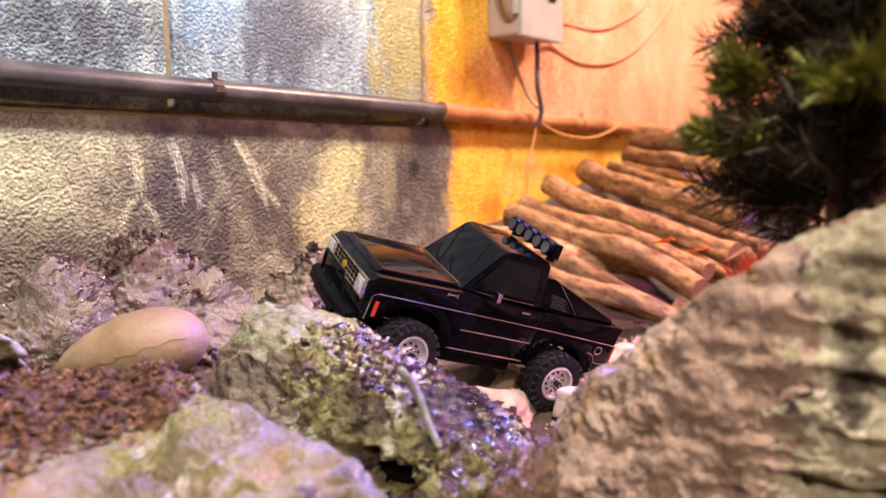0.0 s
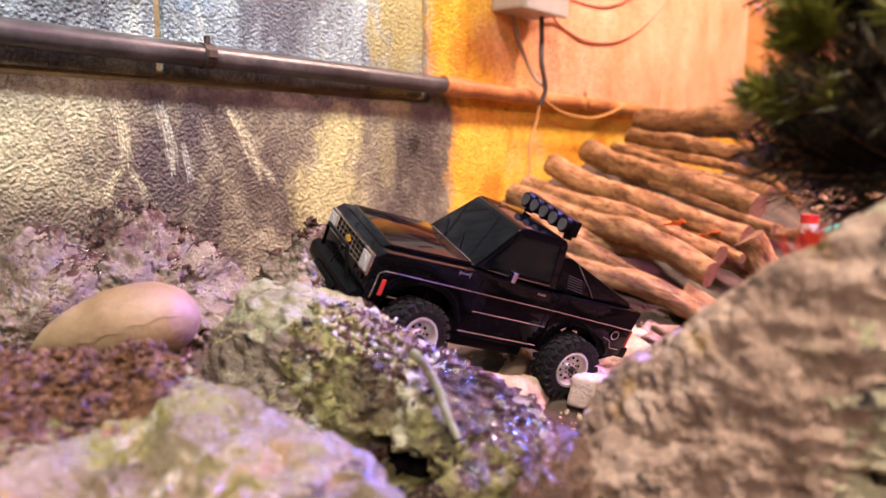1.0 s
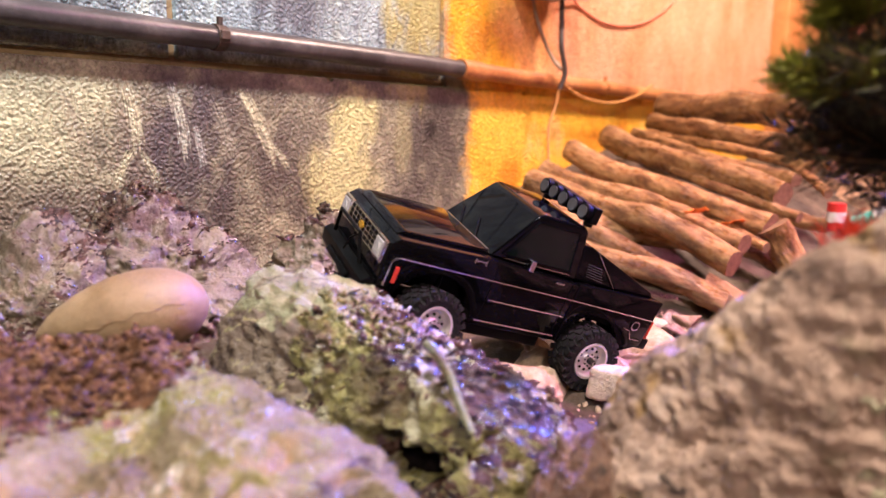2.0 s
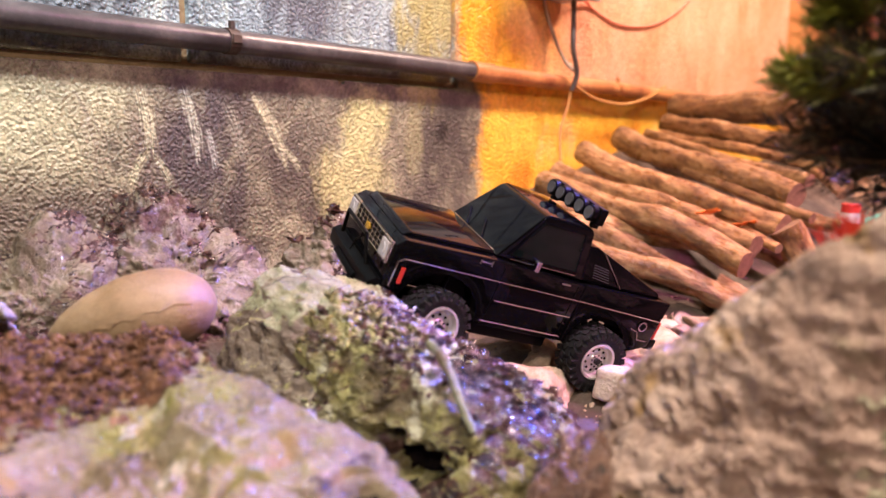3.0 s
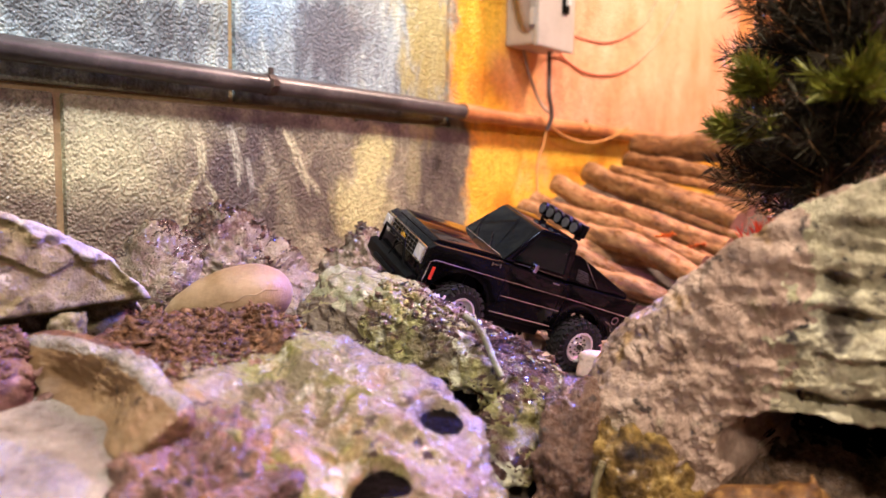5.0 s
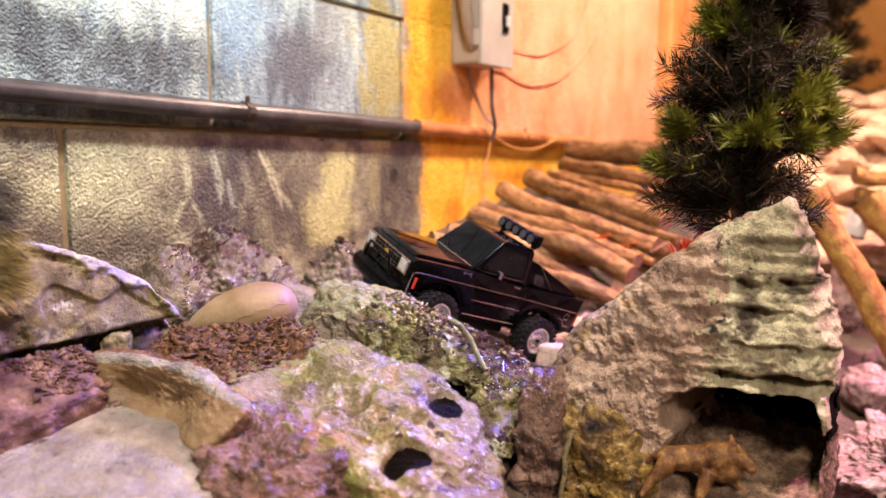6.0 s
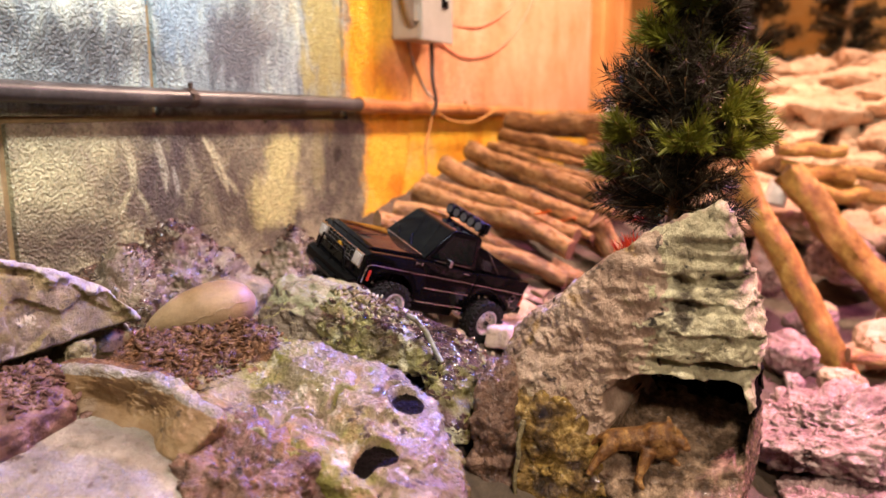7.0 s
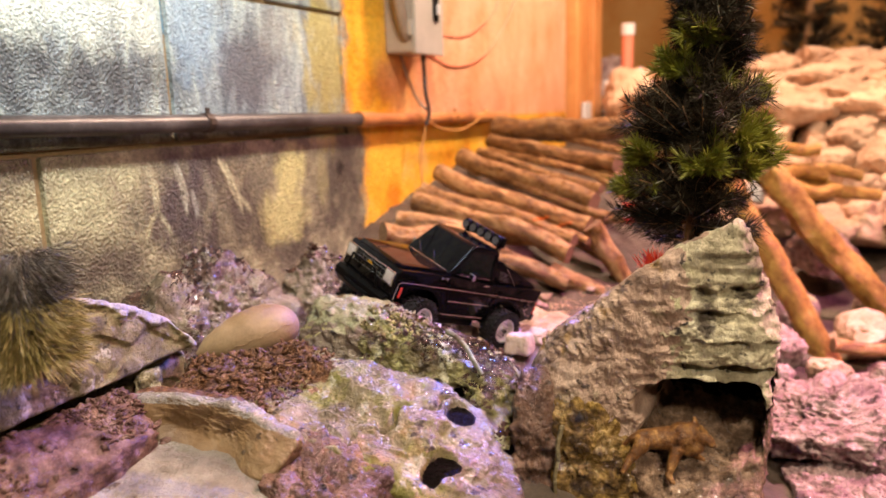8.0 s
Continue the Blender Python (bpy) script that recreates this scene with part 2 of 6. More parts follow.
M_WALL = wall_paint("block_paint")
M_MORTAR = surface("mortar", [(0.3, (0.20, 0.13, 0.06)), (0.7, (0.34, 0.25, 0.12))], 20, (0.5, 0.8))
M_ROOM = surface("room_plaster", [(0.3, (0.022, 0.019, 0.018)), (0.7, (0.04, 0.036, 0.032))], 3)
M_BACK = surface("orange_backdrop_paint", [(0.35, (0.66, 0.28, 0.05)), (0.65, (0.80, 0.46, 0.16))], 2.2, (0.6, 0.8))
BUMP = ((30, 0.9), (110, 0.55), (420, 0.28))
M_SLAB = surface("weathered_concrete", [(0.3, (0.07437, 0.04982, 0.02628)), (0.42, (0.1413, 0.1085, 0.05792)), (0.54, (0.2082, 0.171, 0.09873)), (0.7, (0.2975, 0.2572, 0.1595))], 21, (0.05, 0.30), BUMP, grain=0.3,
                 patches=((11, 0.485, 0.555, (0.20, 0.19, 0.05), 3.1), (14, 0.55, 0.61, (0.26, 0.175, 0.08), 5.3), (15, 0.58, 0.63, (0.125, 0.078, 0.046), 7.7), (26, 0.60, 0.66, (0.42, 0.39, 0.32), 9.4), (48, 0.595, 0.64, (0.05, 0.032, 0.024), 2.7)), distance=0.0048, coat=0.15)
M_GREEN = surface("mossy_concrete", [(0.30, (0.04675, 0.02975, 0.01904)), (0.46, (0.1275, 0.102, 0.0442)), (0.60, (0.255, 0.238, 0.0816)), (0.75, (0.357, 0.34, 0.1632))], 24, (0.12, 0.42), BUMP,
                  patches=((14, 0.56, 0.61, (0.095, 0.05, 0.045), 2.2), (16, 0.52, 0.60, (0.38, 0.37, 0.14), 6.1), (22, 0.60, 0.66, (0.46, 0.45, 0.30), 1.3), (34, 0.60, 0.66, (0.44, 0.43, 0.28), 5.5)), distance=0.007)
M_GREY = surface("grey_concrete_lump", [(0.3, (0.07248, 0.05279, 0.0331)), (0.43, (0.1492, 0.1202, 0.07881)), (0.56, (0.2217, 0.1862, 0.1222)), (0.72, (0.3241, 0.2755, 0.197))], 18, (0.06, 0.30), BUMP, grain=0.25,
                 patches=((13, 0.56, 0.60, (0.085, 0.050, 0.033), 9.2), (17, 0.60, 0.66, (0.21, 0.205, 0.075), 2.6), (120, 0.63, 0.66, (0.02, 0.014, 0.011), 4.0)), distance=0.007)
M_CAVE = surface("layered_cave_stone", [(0.28, (0.077, 0.0621, 0.0459)), (0.41, (0.33, 0.29, 0.18)), (0.54, (0.60, 0.55, 0.36)), (0.7, (0.84, 0.82, 0.60))], 24, (0.25, 0.6), BUMP,
                 patches=((15, 0.60, 0.66, (0.10, 0.08, 0.055), 3.9), (13, 0.58, 0.66, (0.48, 0.47, 0.26), 6.3), (60, 0.62, 0.67, (0.022, 0.017, 0.014), 8.1), (34, 0.62, 0.69, (0.30, 0.18, 0.07), 1.7)), distance=0.009)
M_LEFT = surface("olive_grey_stone", [(0.30, (0.07225, 0.0528, 0.0208)), (0.46, (0.1785, 0.144, 0.068)), (0.58, (0.2635, 0.22, 0.112)), (0.70, (0.408, 0.352, 0.208))], 30, (0.55, 0.85), BUMP,
                 patches=((20, 0.61, 0.65, (0.52, 0.48, 0.32), 8.8), (95, 0.60, 0.64, (0.06, 0.045, 0.02), 5.2)), distance=0.007, spec=0.25)
# White chips and the light along the ridge, both put into the colour.
M_RIDGE = surface("chipped_lit_ridge", [(0.3, (0.2772, 0.252, 0.2376)), (0.55, (0.4092, 0.3843, 0.3828)), (0.72, (0.4884, 0.4662, 0.4752))], 40, (0.25, 0.55), BUMP)
M_FLOOR = surface("wet_brown_mud", [(0.3, (0.04914, 0.03159, 0.02106)), (0.5, (0.193, 0.1264, 0.08073)), (0.7, (0.5265, 0.3686, 0.2457))], 45, (0.08, 0.35), BUMP, distance=0.007, coat=0.15)
M_CAVEFLANK = surface("pinkish_brown_stone", [(0.28, (0.1434, 0.09163, 0.0644)), (0.42, (0.3659, 0.2491, 0.1803)), (0.55, (0.5163, 0.3742, 0.2797)), (0.7, (0.6736, 0.5192, 0.4002))], 26, (0.3, 0.6), BUMP, grain=0.35,
                      patches=((60, 0.60, 0.65, (0.05, 0.032, 0.024), 4.1), (20, 0.62, 0.68, (0.40, 0.25, 0.10), 7.9), (14, 0.60, 0.68, (0.26, 0.22, 0.12), 2.2)), distance=0.008)
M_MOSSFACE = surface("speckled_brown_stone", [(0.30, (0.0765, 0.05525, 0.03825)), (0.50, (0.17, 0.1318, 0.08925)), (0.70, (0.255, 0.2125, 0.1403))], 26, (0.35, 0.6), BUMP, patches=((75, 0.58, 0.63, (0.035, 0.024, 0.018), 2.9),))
M_ORANGEGLOW = plain("orange_glow_colour", (0.85, 0.20, 0.02), 0.5)
M_FOOT = surface("grey_brown_stone", [(0.3, (0.06189, 0.03205, 0.02068)), (0.46, (0.1149, 0.06274, 0.04015)), (0.58, (0.1857, 0.1069, 0.07028)), (0.72, (0.3184, 0.1996, 0.1381))], 34, (0.12, 0.5), BUMP, patches=((60, 0.60, 0.65, (0.04, 0.026, 0.018), 3.3), (26, 0.60, 0.66, (0.27, 0.15, 0.04), 6.6)), distance=0.007)
M_BROWN = surface("brown_stone_face", [(0.3, (0.07517, 0.04236, 0.0167)), (0.46, (0.1503, 0.09072, 0.03917)), (0.58, (0.2109, 0.134, 0.06365)), (0.74, (0.2861, 0.2107, 0.1126))], 18, (0.3, 0.6), ((30, 0.5), (110, 0.3)), grain=0.2, patches=((20, 0.58, 0.66, (0.24, 0.155, 0.07), 5.0), (70, 0.63, 0.67, (0.05, 0.03, 0.015), 1.0)), distance=0.004)
# Near-black colour that stands for the shade in pits and hollows.
M_PIT_SHADE = surface("black_hollow_shade", [(0.3, (0.0035, 0.0025, 0.0025)), (0.6, (0.008, 0.0055, 0.005)), (0.8, (0.018, 0.012, 0.010))], 40, (0.8, 0.95), BUMP, spec=0.04)
M_RIMSTONE = surface("pale_chipped_stone", [(0.3, (0.144, 0.1188, 0.0936)), (0.46, (0.216, 0.1908, 0.1584)), (0.58, (0.288, 0.2592, 0.2232)), (0.72, (0.3744, 0.3528, 0.3168))], 26, (0.15, 0.45), BUMP, patches=((60, 0.63, 0.67, (0.10, 0.075, 0.05), 3.7),))
# Wet brown crust; golden glints are painted in by the brightest stops.
M_GLINTCRUST = surface("brown_crust_gold_glints", [(0.32, (0.01296, 0.00816, 0.00492)), (0.46, (0.08916, 0.05184, 0.01452)), (0.58, (0.3078, 0.1944, 0.0486)), (0.72, (0.81, 0.5994, 0.2106))], 48, (0.04, 0.22), BUMP, distance=0.010, coat=0.5)
M_POLE = surface("orange_peeled_pole", [(0.28, (0.1836, 0.0853, 0.0154)), (0.44, (0.3888, 0.2012, 0.0342)), (0.58, (0.5616, 0.3413, 0.0641)), (0.74, (0.7344, 0.5364, 0.1539))], 18, (0.35, 0.6), ((22, 0.9), (80, 0.6)), stretch=(3, 3, 2.4), vary=0.1, grain_scale=90, distance=0.008)
M_EGG = surface("smooth_pebble", [(0.3, (0.1096, 0.06464, 0.02432)), (0.48, (0.2047, 0.1326, 0.05776)), (0.7, (0.307, 0.2176, 0.1155))], 13, (0.50, 0.68), ((60, 0.3), (300, 0.3)), grain=0.18, distance=0.002)
M_WHITE = surface("pale_stone", [(0.3, (0.36, 0.29, 0.21)), (0.5, (0.48, 0.40, 0.31)), (0.7, (0.58, 0.51, 0.42))], 25, (0.4, 0.7), BUMP, distance=0.003)
M_TAN = surface("tan_stone", [(0.3, (0.30, 0.20, 0.12)), (0.5, (0.45, 0.33, 0.22)), (0.7, (0.58, 0.46, 0.34))], 22, (0.45, 0.7), BUMP, vary=0.2)
M_FARSTONE = surface("pale_wall_stone", [(0.3, (0.34, 0.2, 0.1203)), (0.5, (0.56, 0.372, 0.2407)), (0.7, (0.7, 0.5115, 0.3569))], 14, (0.5, 0.8), BUMP, vary=0.2)
M_PINKROCK = surface("rosy_grey_stone", [(0.3, (0.12, 0.062, 0.064)), (0.44, (0.28, 0.185, 0.18)), (0.56, (0.43, 0.315, 0.30)), (0.7, (0.58, 0.46, 0.44))], 26, (0.08, 0.4), BUMP, patches=((18, 0.57, 0.62, (0.17, 0.105, 0.10), 6.1), (40, 0.60, 0.65, (0.08, 0.045, 0.043), 2.1)), distance=0.007)
M_GROUND = surface("packed_dirt", [(0.3, (0.027, 0.0174, 0.011)), (0.5, (0.066, 0.0452, 0.0292)), (0.7, (0.126, 0.0928, 0.0633))], 18, (0.5, 0.85), BUMP)
M_DIRT = surface("bark_crumbs", [(0.3, (0.0272, 0.0108, 0.0054)), (0.45, (0.092, 0.03888, 0.0168)), (0.58, (0.188, 0.09, 0.0396)), (0.72, (0.336, 0.1944, 0.105))], 150, (0.35, 0.75), ((220, 0.7), (420, 0.4)), spec=0.3)
M_DIRT_PALE = surface("mauve_crumbled_dirt", [(0.3, (0.0363, 0.0156, 0.0112)), (0.45, (0.1122, 0.0552, 0.042)), (0.58, (0.198, 0.114, 0.0896)), (0.72, (0.3168, 0.204, 0.1624))], 70, (0.35, 0.75), ((90, 0.7), (260, 0.4)), spec=0.3)
M_DIRT_WET = surface("wet_brown_crust", [(0.3, (0.011, 0.005, 0.0035)), (0.46, (0.04125, 0.02, 0.013)), (0.58, (0.0825, 0.044, 0.029)), (0.72, (0.154, 0.095, 0.065))], 90, (0.03, 0.20), ((120, 0.8), (300, 0.5)), distance=0.006, coat=0.3)
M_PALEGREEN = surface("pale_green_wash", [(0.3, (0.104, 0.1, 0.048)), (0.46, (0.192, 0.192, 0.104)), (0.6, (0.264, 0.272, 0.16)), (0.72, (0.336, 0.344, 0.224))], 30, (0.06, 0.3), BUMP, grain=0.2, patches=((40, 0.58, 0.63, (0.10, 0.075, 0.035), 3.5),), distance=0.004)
M_LOG = surface("peeled_branch_bark", [(0.28, (0.0585, 0.026, 0.011)), (0.42, (0.195, 0.0936, 0.0354)), (0.55, (0.403, 0.2236, 0.0878)), (0.7, (0.676, 0.4355, 0.2135))], 22, (0.18, 0.5),
                ((18, 0.9), (70, 0.6), (200, 0.25)), stretch=(4, 4, 1.4), vary=0.35, grain_scale=80, distance=0.006)
M_CUT = surface("cut_wood_end", [(0.3, (0.16, 0.09, 0.045)), (0.7, (0.32, 0.20, 0.11))], 120, (0.6, 0.8))
M_PIPE = surface("grey_painted_conduit", [(0.3, (0.02746, 0.02402, 0.02402)), (0.5, (0.05834, 0.05335, 0.05335)), (0.72, (0.1373, 0.1236, 0.1167))], 14, (0.28, 0.42), ((60, 0.2), (250, 0.15)), distance=0.0015)
M_PIPE_O = surface("orange_painted_conduit", [(0.3, (0.24, 0.075, 0.025)), (0.5, (0.45, 0.18, 0.055)), (0.7, (0.60, 0.30, 0.12))], 14, (0.3, 0.5), ((60, 0.3), (250, 0.2)), distance=0.002)
M_RUST = surface("rusty_clamp", [(0.3, (0.02, 0.013, 0.01)), (0.7, (0.08, 0.05, 0.035))], 60, (0.4, 0.7), ((200, 0.4),), distance=0.001)
M_BOX = surface("grey_enamel_box", [(0.3, (0.36, 0.34, 0.31)), (0.6, (0.46, 0.44, 0.40)), (0.75, (0.52, 0.50, 0.46))], 9, (0.35, 0.5), ((120, 0.15),), grain=0.1, distance=0.001)
M_BOXSIDE = surface("beige_enamel_side", [(0.3, (0.34, 0.29, 0.24)), (0.7, (0.44, 0.39, 0.33))], 9, (0.4, 0.55), ((120, 0.15),), grain=0.12, distance=0.001)
M_CABLE = plain("dark_cable", (0.055, 0.04, 0.035), 0.45)
M_CABLE_R = plain("red_cable", (0.80, 0.27, 0.17), 0.4)
M_CABLE_O = plain("tan_painted_cable", (0.52, 0.25, 0.06), 0.6)
M_CABLE_G = plain("grey_cable", (0.30, 0.23, 0.17), 0.5)
M_STRIPE_B = plain("blue_stripe", (0.06, 0.24, 0.40), 0.4)
M_NEEDLE = surface("dark_pine_needles", [(0.3, (0.0152, 0.0115, 0.006)), (0.7, (0.0456, 0.0333, 0.018))], 30, (0.6, 0.8), (), grain=0.3, spec=0.2)
M_NEEDLE_G = surface("fresh_pine_needles", [(0.3, (0.102, 0.1264, 0.0086)), (0.7, (0.306, 0.2996, 0.0288))], 40, (0.4, 0.6), (), grain=0.3)
M_NEEDLE_T = surface("dry_needle_tips", [(0.3, (0.10, 0.10, 0.06)), (0.7, (0.20, 0.19, 0.13))], 40, (0.5, 0.7), (), grain=0.3)
M_GRASS = surface("dry_moss_fibres", [(0.3, (0.14, 0.10, 0.025)), (0.5, (0.33, 0.26, 0.08)), (0.7, (0.60, 0.50, 0.26))], 55, (0.5, 0.75), ())
M_GRASS_D = surface("dark_moss_fibres", [(0.3, (0.03, 0.025, 0.02)), (0.7, (0.10, 0.085, 0.06))], 55, (0.5, 0.75), ())
M_REDTUFT = plain("red_fibres", (0.75, 0.06, 0.02), 0.5)
M_FIGURE = surface("tan_moulded_plastic", [(0.3, (0.035, 0.012, 0.003)), (0.48, (0.15, 0.06, 0.013)), (0.70, (0.42, 0.23, 0.07))], 90, (0.25, 0.42), ((160, 0.6), (380, 0.4)), distance=0.0035)
M_POST = surface("orange_painted_board", [(0.3, (0.55, 0.20, 0.05)), (0.7, (0.72, 0.36, 0.12))], 6, (0.4, 0.6))
# truck
M_BLACK = plain("gloss_black_body", (0.002, 0.002, 0.0025), 0.06, 0.0, 0.06, spec=0.10)
M_MATT = plain("matt_black_plastic", (0.0018, 0.0018, 0.002), 0.4, spec=0.07)
M_TYRE = surface("knobby_rubber", [(0.3, (0.003, 0.003, 0.0033)), (0.7, (0.008, 0.0077, 0.0077))], 60, (0.6, 0.85), ((400, 0.4),), distance=0.001, spec=0.3)
M_RIM = plain("silver_rim", (0.60, 0.58, 0.54), 0.32, 0.55)
M_CHROME = plain("chrome_trim", (0.62, 0.60, 0.60), 0.16, 1.0)
M_GLASS = plain("tinted_window", (0.003, 0.006, 0.005), 0.06, 0.0, 0.08, spec=0.08)
M_LENS = plain("clear_lamp_lens", (0.55, 0.53, 0.52), 0.1, 0.35, 1.0)
M_LENS_D = plain("dark_lamp_lens", (0.10, 0.10, 0.11), 0.08, 0.3, 1.0)
M_RED = plain("red_lens", (0.55, 0.04, 0.02), 0.2, 0.0, 1.0)
M_GOLD = plain("gold_emblem", (0.75, 0.45, 0.05), 0.25, 0.6)
M_BOLT = plain("dark_hub", (0.04, 0.04, 0.04), 0.35, 0.8)
M_TEAL = plain("teal_plastic", (0.08, 0.55, 0.45), 0.25, 0.0, 0.5)
M_WHITEP = plain("white_plastic", (0.75, 0.74, 0.74), 0.3)
M_REDP = plain("red_plastic", (0.60, 0.04, 0.03), 0.3)


# ---- builders ----
def part(name, bm, material, parent=None, label=""):
    me = bpy.data.meshes.new(name)
    bm.to_mesh(me)
    bm.free()
    me.materials.append(material)
    ob = new(name, me)
    if parent:
        ob.parent = parent
    if label:
        tagged(ob, label)
    return ob


def smooth(ob, angle=40):
    ob.data.shade_smooth()
    ob.data.set_sharp_from_angle(angle=radians(angle))
    return ob


def empty(name, m, label, category, group=""):
    ob = new(name)
    ob.empty_display_size = 0.02
    ob.matrix_world = m
    return tagged(ob, label, category, group)


def bevelled_box(x0, x1, y0, y1, z0, z1, w=0.0, seg=2, bm=None):
    own = bm or bmesh.new()
    made = bmesh.ops.create_cube(own, size=1, matrix=Matrix.LocRotScale(((x0 + x1) / 2, (y0 + y1) / 2, (z0 + z1) / 2), None, (x1 - x0, y1 - y0, z1 - z0)))
    if w:
        edges = {e for v in made["verts"] for e in v.link_edges}
        bmesh.ops.bevel(own, geom=list(edges), offset=w, segments=seg, profile=0.6, affect="EDGES")
    return own


def prism(profile, y0, y1, w=0.0, seg=2):
    """A side profile of (x, z) extruded from y0 to y1."""
    bm = bmesh.new()
    a = [bm.verts.new((x, y0, z)) for x, z in profile]
    b = [bm.verts.new((x, y1, z)) for x, z in profile]
    bm.faces.new(a)
    bm.faces.new(b[::-1])
    n = len(a)
    for i in range(n):
        bm.faces.new((a[i], b[i], b[(i + 1) % n], a[(i + 1) % n]))
    bmesh.ops.recalc_face_normals(bm, faces=bm.faces)
    if w:
        bmesh.ops.bevel(bm, geom=list(bm.edges), offset=w, segments=seg, profile=0.6, affect="EDGES", clamp_overlap=True)
    return bm


def tube(points, radius, sides=10, bm=None, taper=1.0):
    """A round bar along points, with its ends closed."""
    own = bm or bmesh.new()
    pts = [Vector(p) for p in points]
    rings, n = [], len(pts)
    side = None
    for i, p in enumerate(pts):
        d = (pts[min(i + 1, n - 1)] - pts[max(i - 1, 0)]).normalized()
        if side is None:
            side = d.orthogonal().normalized()
        side = (side - d * side.dot(d)).normalized()
        up = d.cross(side)
        r = radius * (1 + (taper - 1) * i / (n - 1))
        rings.append([own.verts.new(p + (side * math.cos(a) + up * math.sin(a)) * r) for a in (2 * math.pi * k / sides for k in range(sides))])
    for a, b in zip(rings, rings[1:]):
        for k in range(sides):
            own.faces.new((a[k], a[(k + 1) % sides], b[(k + 1) % sides], b[k]))
    own.faces.new(rings[0][::-1])
    own.faces.new(rings[-1])
    return own


def disc(centre, normal, radius, depth, sides=20, bm=None):
    n = Vector(normal).normalized()
    c = Vector(centre)
    return tube([c - n * depth / 2, c + n * depth / 2], radius, sides, bm)


ICO = {}


def ico(sub):
    if sub not in ICO:
        bm = bmesh.new()
        bmesh.ops.create_icosphere(bm, subdivisions=sub, radius=1)
        bm.verts.ensure_lookup_table()
        ICO[sub] = (np.array([v.co[:] for v in bm.verts]), np.array([[v.index for v in f.verts] for f in bm.faces]))
        bm.free()
    return ICO[sub]


def hull_planes(corners):
    bm = bmesh.new()
    for c in corners:
        bm.verts.new(c)
    bmesh.ops.convex_hull(bm, input=list(bm.verts))
    bmesh.ops.recalc_face_normals(bm, faces=bm.faces)
    planes = [(f.normal.copy(), f.calc_center_median()) for f in bm.faces]
    bm.free()
    return planes


def mesh_of(name, verts, faces, material):
    me = bpy.data.meshes.new(name)
    me.vertices.add(len(verts))
    me.vertices.foreach_set("co", np.asarray(verts, dtype=np.float32).ravel())
    k = len(faces[0])
    me.loops.add(len(faces) * k)
    me.loops.foreach_set("vertex_index", np.asarray(faces, dtype=np.int32).ravel())
    me.polygons.add(len(faces))
    me.polygons.foreach_set("loop_start", np.arange(0, len(faces) * k, k, dtype=np.int32))
    me.update(calc_edges=True)
    me.materials.append(material)
    return me


def rock_mesh(name, corners, material, sub=6, sharp=18, coarse=(9, 0.012), fine=(45, 0.005), ridge=0.0, shape=None, seed=0.0, pits=0.0, clump=None):
    """A stone: the rounded hull of a few corners, broken up by noise at two scales. Returns its mesh and centre."""
    pts = np.array(corners, float)
    c = (pts.max(0) + pts.min(0)) / 2
    ext = (pts.max(0) - pts.min(0)) / 2
    dirs, faces = ico(sub)
    d = dirs * ext
    d /= np.linalg.norm(d, axis=1)[:, None]
    inv = np.zeros(len(d))
    for n, p in hull_planes(corners):
        h = (np.array(p) - c) @ np.array(n)
        inv += np.maximum(d @ np.array(n) / max(h, 1e-4), 0) ** sharp
    pos = c + d * (inv ** (-1 / sharp))[:, None]
    off = Vector((seed, seed * 1.7, -seed))
    amp = np.array([coarse[1] * noise.fractal(Vector(p) * coarse[0] + off, 0.9, 2.0, 4) + fine[1] * noise.fractal(Vector(p) * fine[0] + off, 0.7, 2.1, 4)
                    + (ridge * (noise.ridged_multi_fractal(Vector(p) * 30 + off, 0.9, 2.0, 3, 1.0, 2.0) - 1.0) if ridge else 0.0) for p in pos])
    pos = pos + d * amp[:, None]
    if clump:
        near = np.array([noise.voronoi(Vector(p) * clump[0] + off)[0][0] for p in pos])
        pos = pos + d * (clump[1] * (0.75 - near))[:, None]
    if pits:
        near = np.array([noise.voronoi(Vector(p) * 90 + off)[0][0] for p in pos])
        pos = pos - d * (pits * np.clip((0.17 - near) / 0.06, 0, 1))[:, None]
    if shape:
        pos = shape(pos)
    return mesh_of(name, pos - c, faces, material), c


def lowered(corners, dz):
    return [(x, y, z - dz if z > 0.22 else z) for x, y, z in corners]


def rock(name, corners, material, label, category="rock", group="", crust=None, **how):
    """crust: a second material and a rule, over face centres and normals, for where it shows."""
    me, c = rock_mesh(name, corners, material, **how)
    me.shade_smooth()
    if crust:
        n = len(me.polygons)
        mid, nor = np.empty(n * 3), np.empty(n * 3)
        me.polygons.foreach_get("center", mid)
        me.polygons.foreach_get("normal", nor)
        me.materials.append(crust[0])
        me.polygons.foreach_set("material_index", crust[1](mid.reshape(-1, 3) + c, nor.reshape(-1, 3)).astype(np.int32))
    ob = new(name, me)
    ob.location = c
    return tagged(ob, label, category, group)


def slab_corners(top, bottom_z, spread=0.01):
    """Corners of a block that stands below its top outline."""
    cx, cy = sum(p[0] for p in top) / len(top), sum(p[1] for p in top) / len(top)
    return list(top) + [(p[0] + (p[0] - cx) * spread, p[1] + (p[1] - cy) * spread, bottom_z) for p in top]


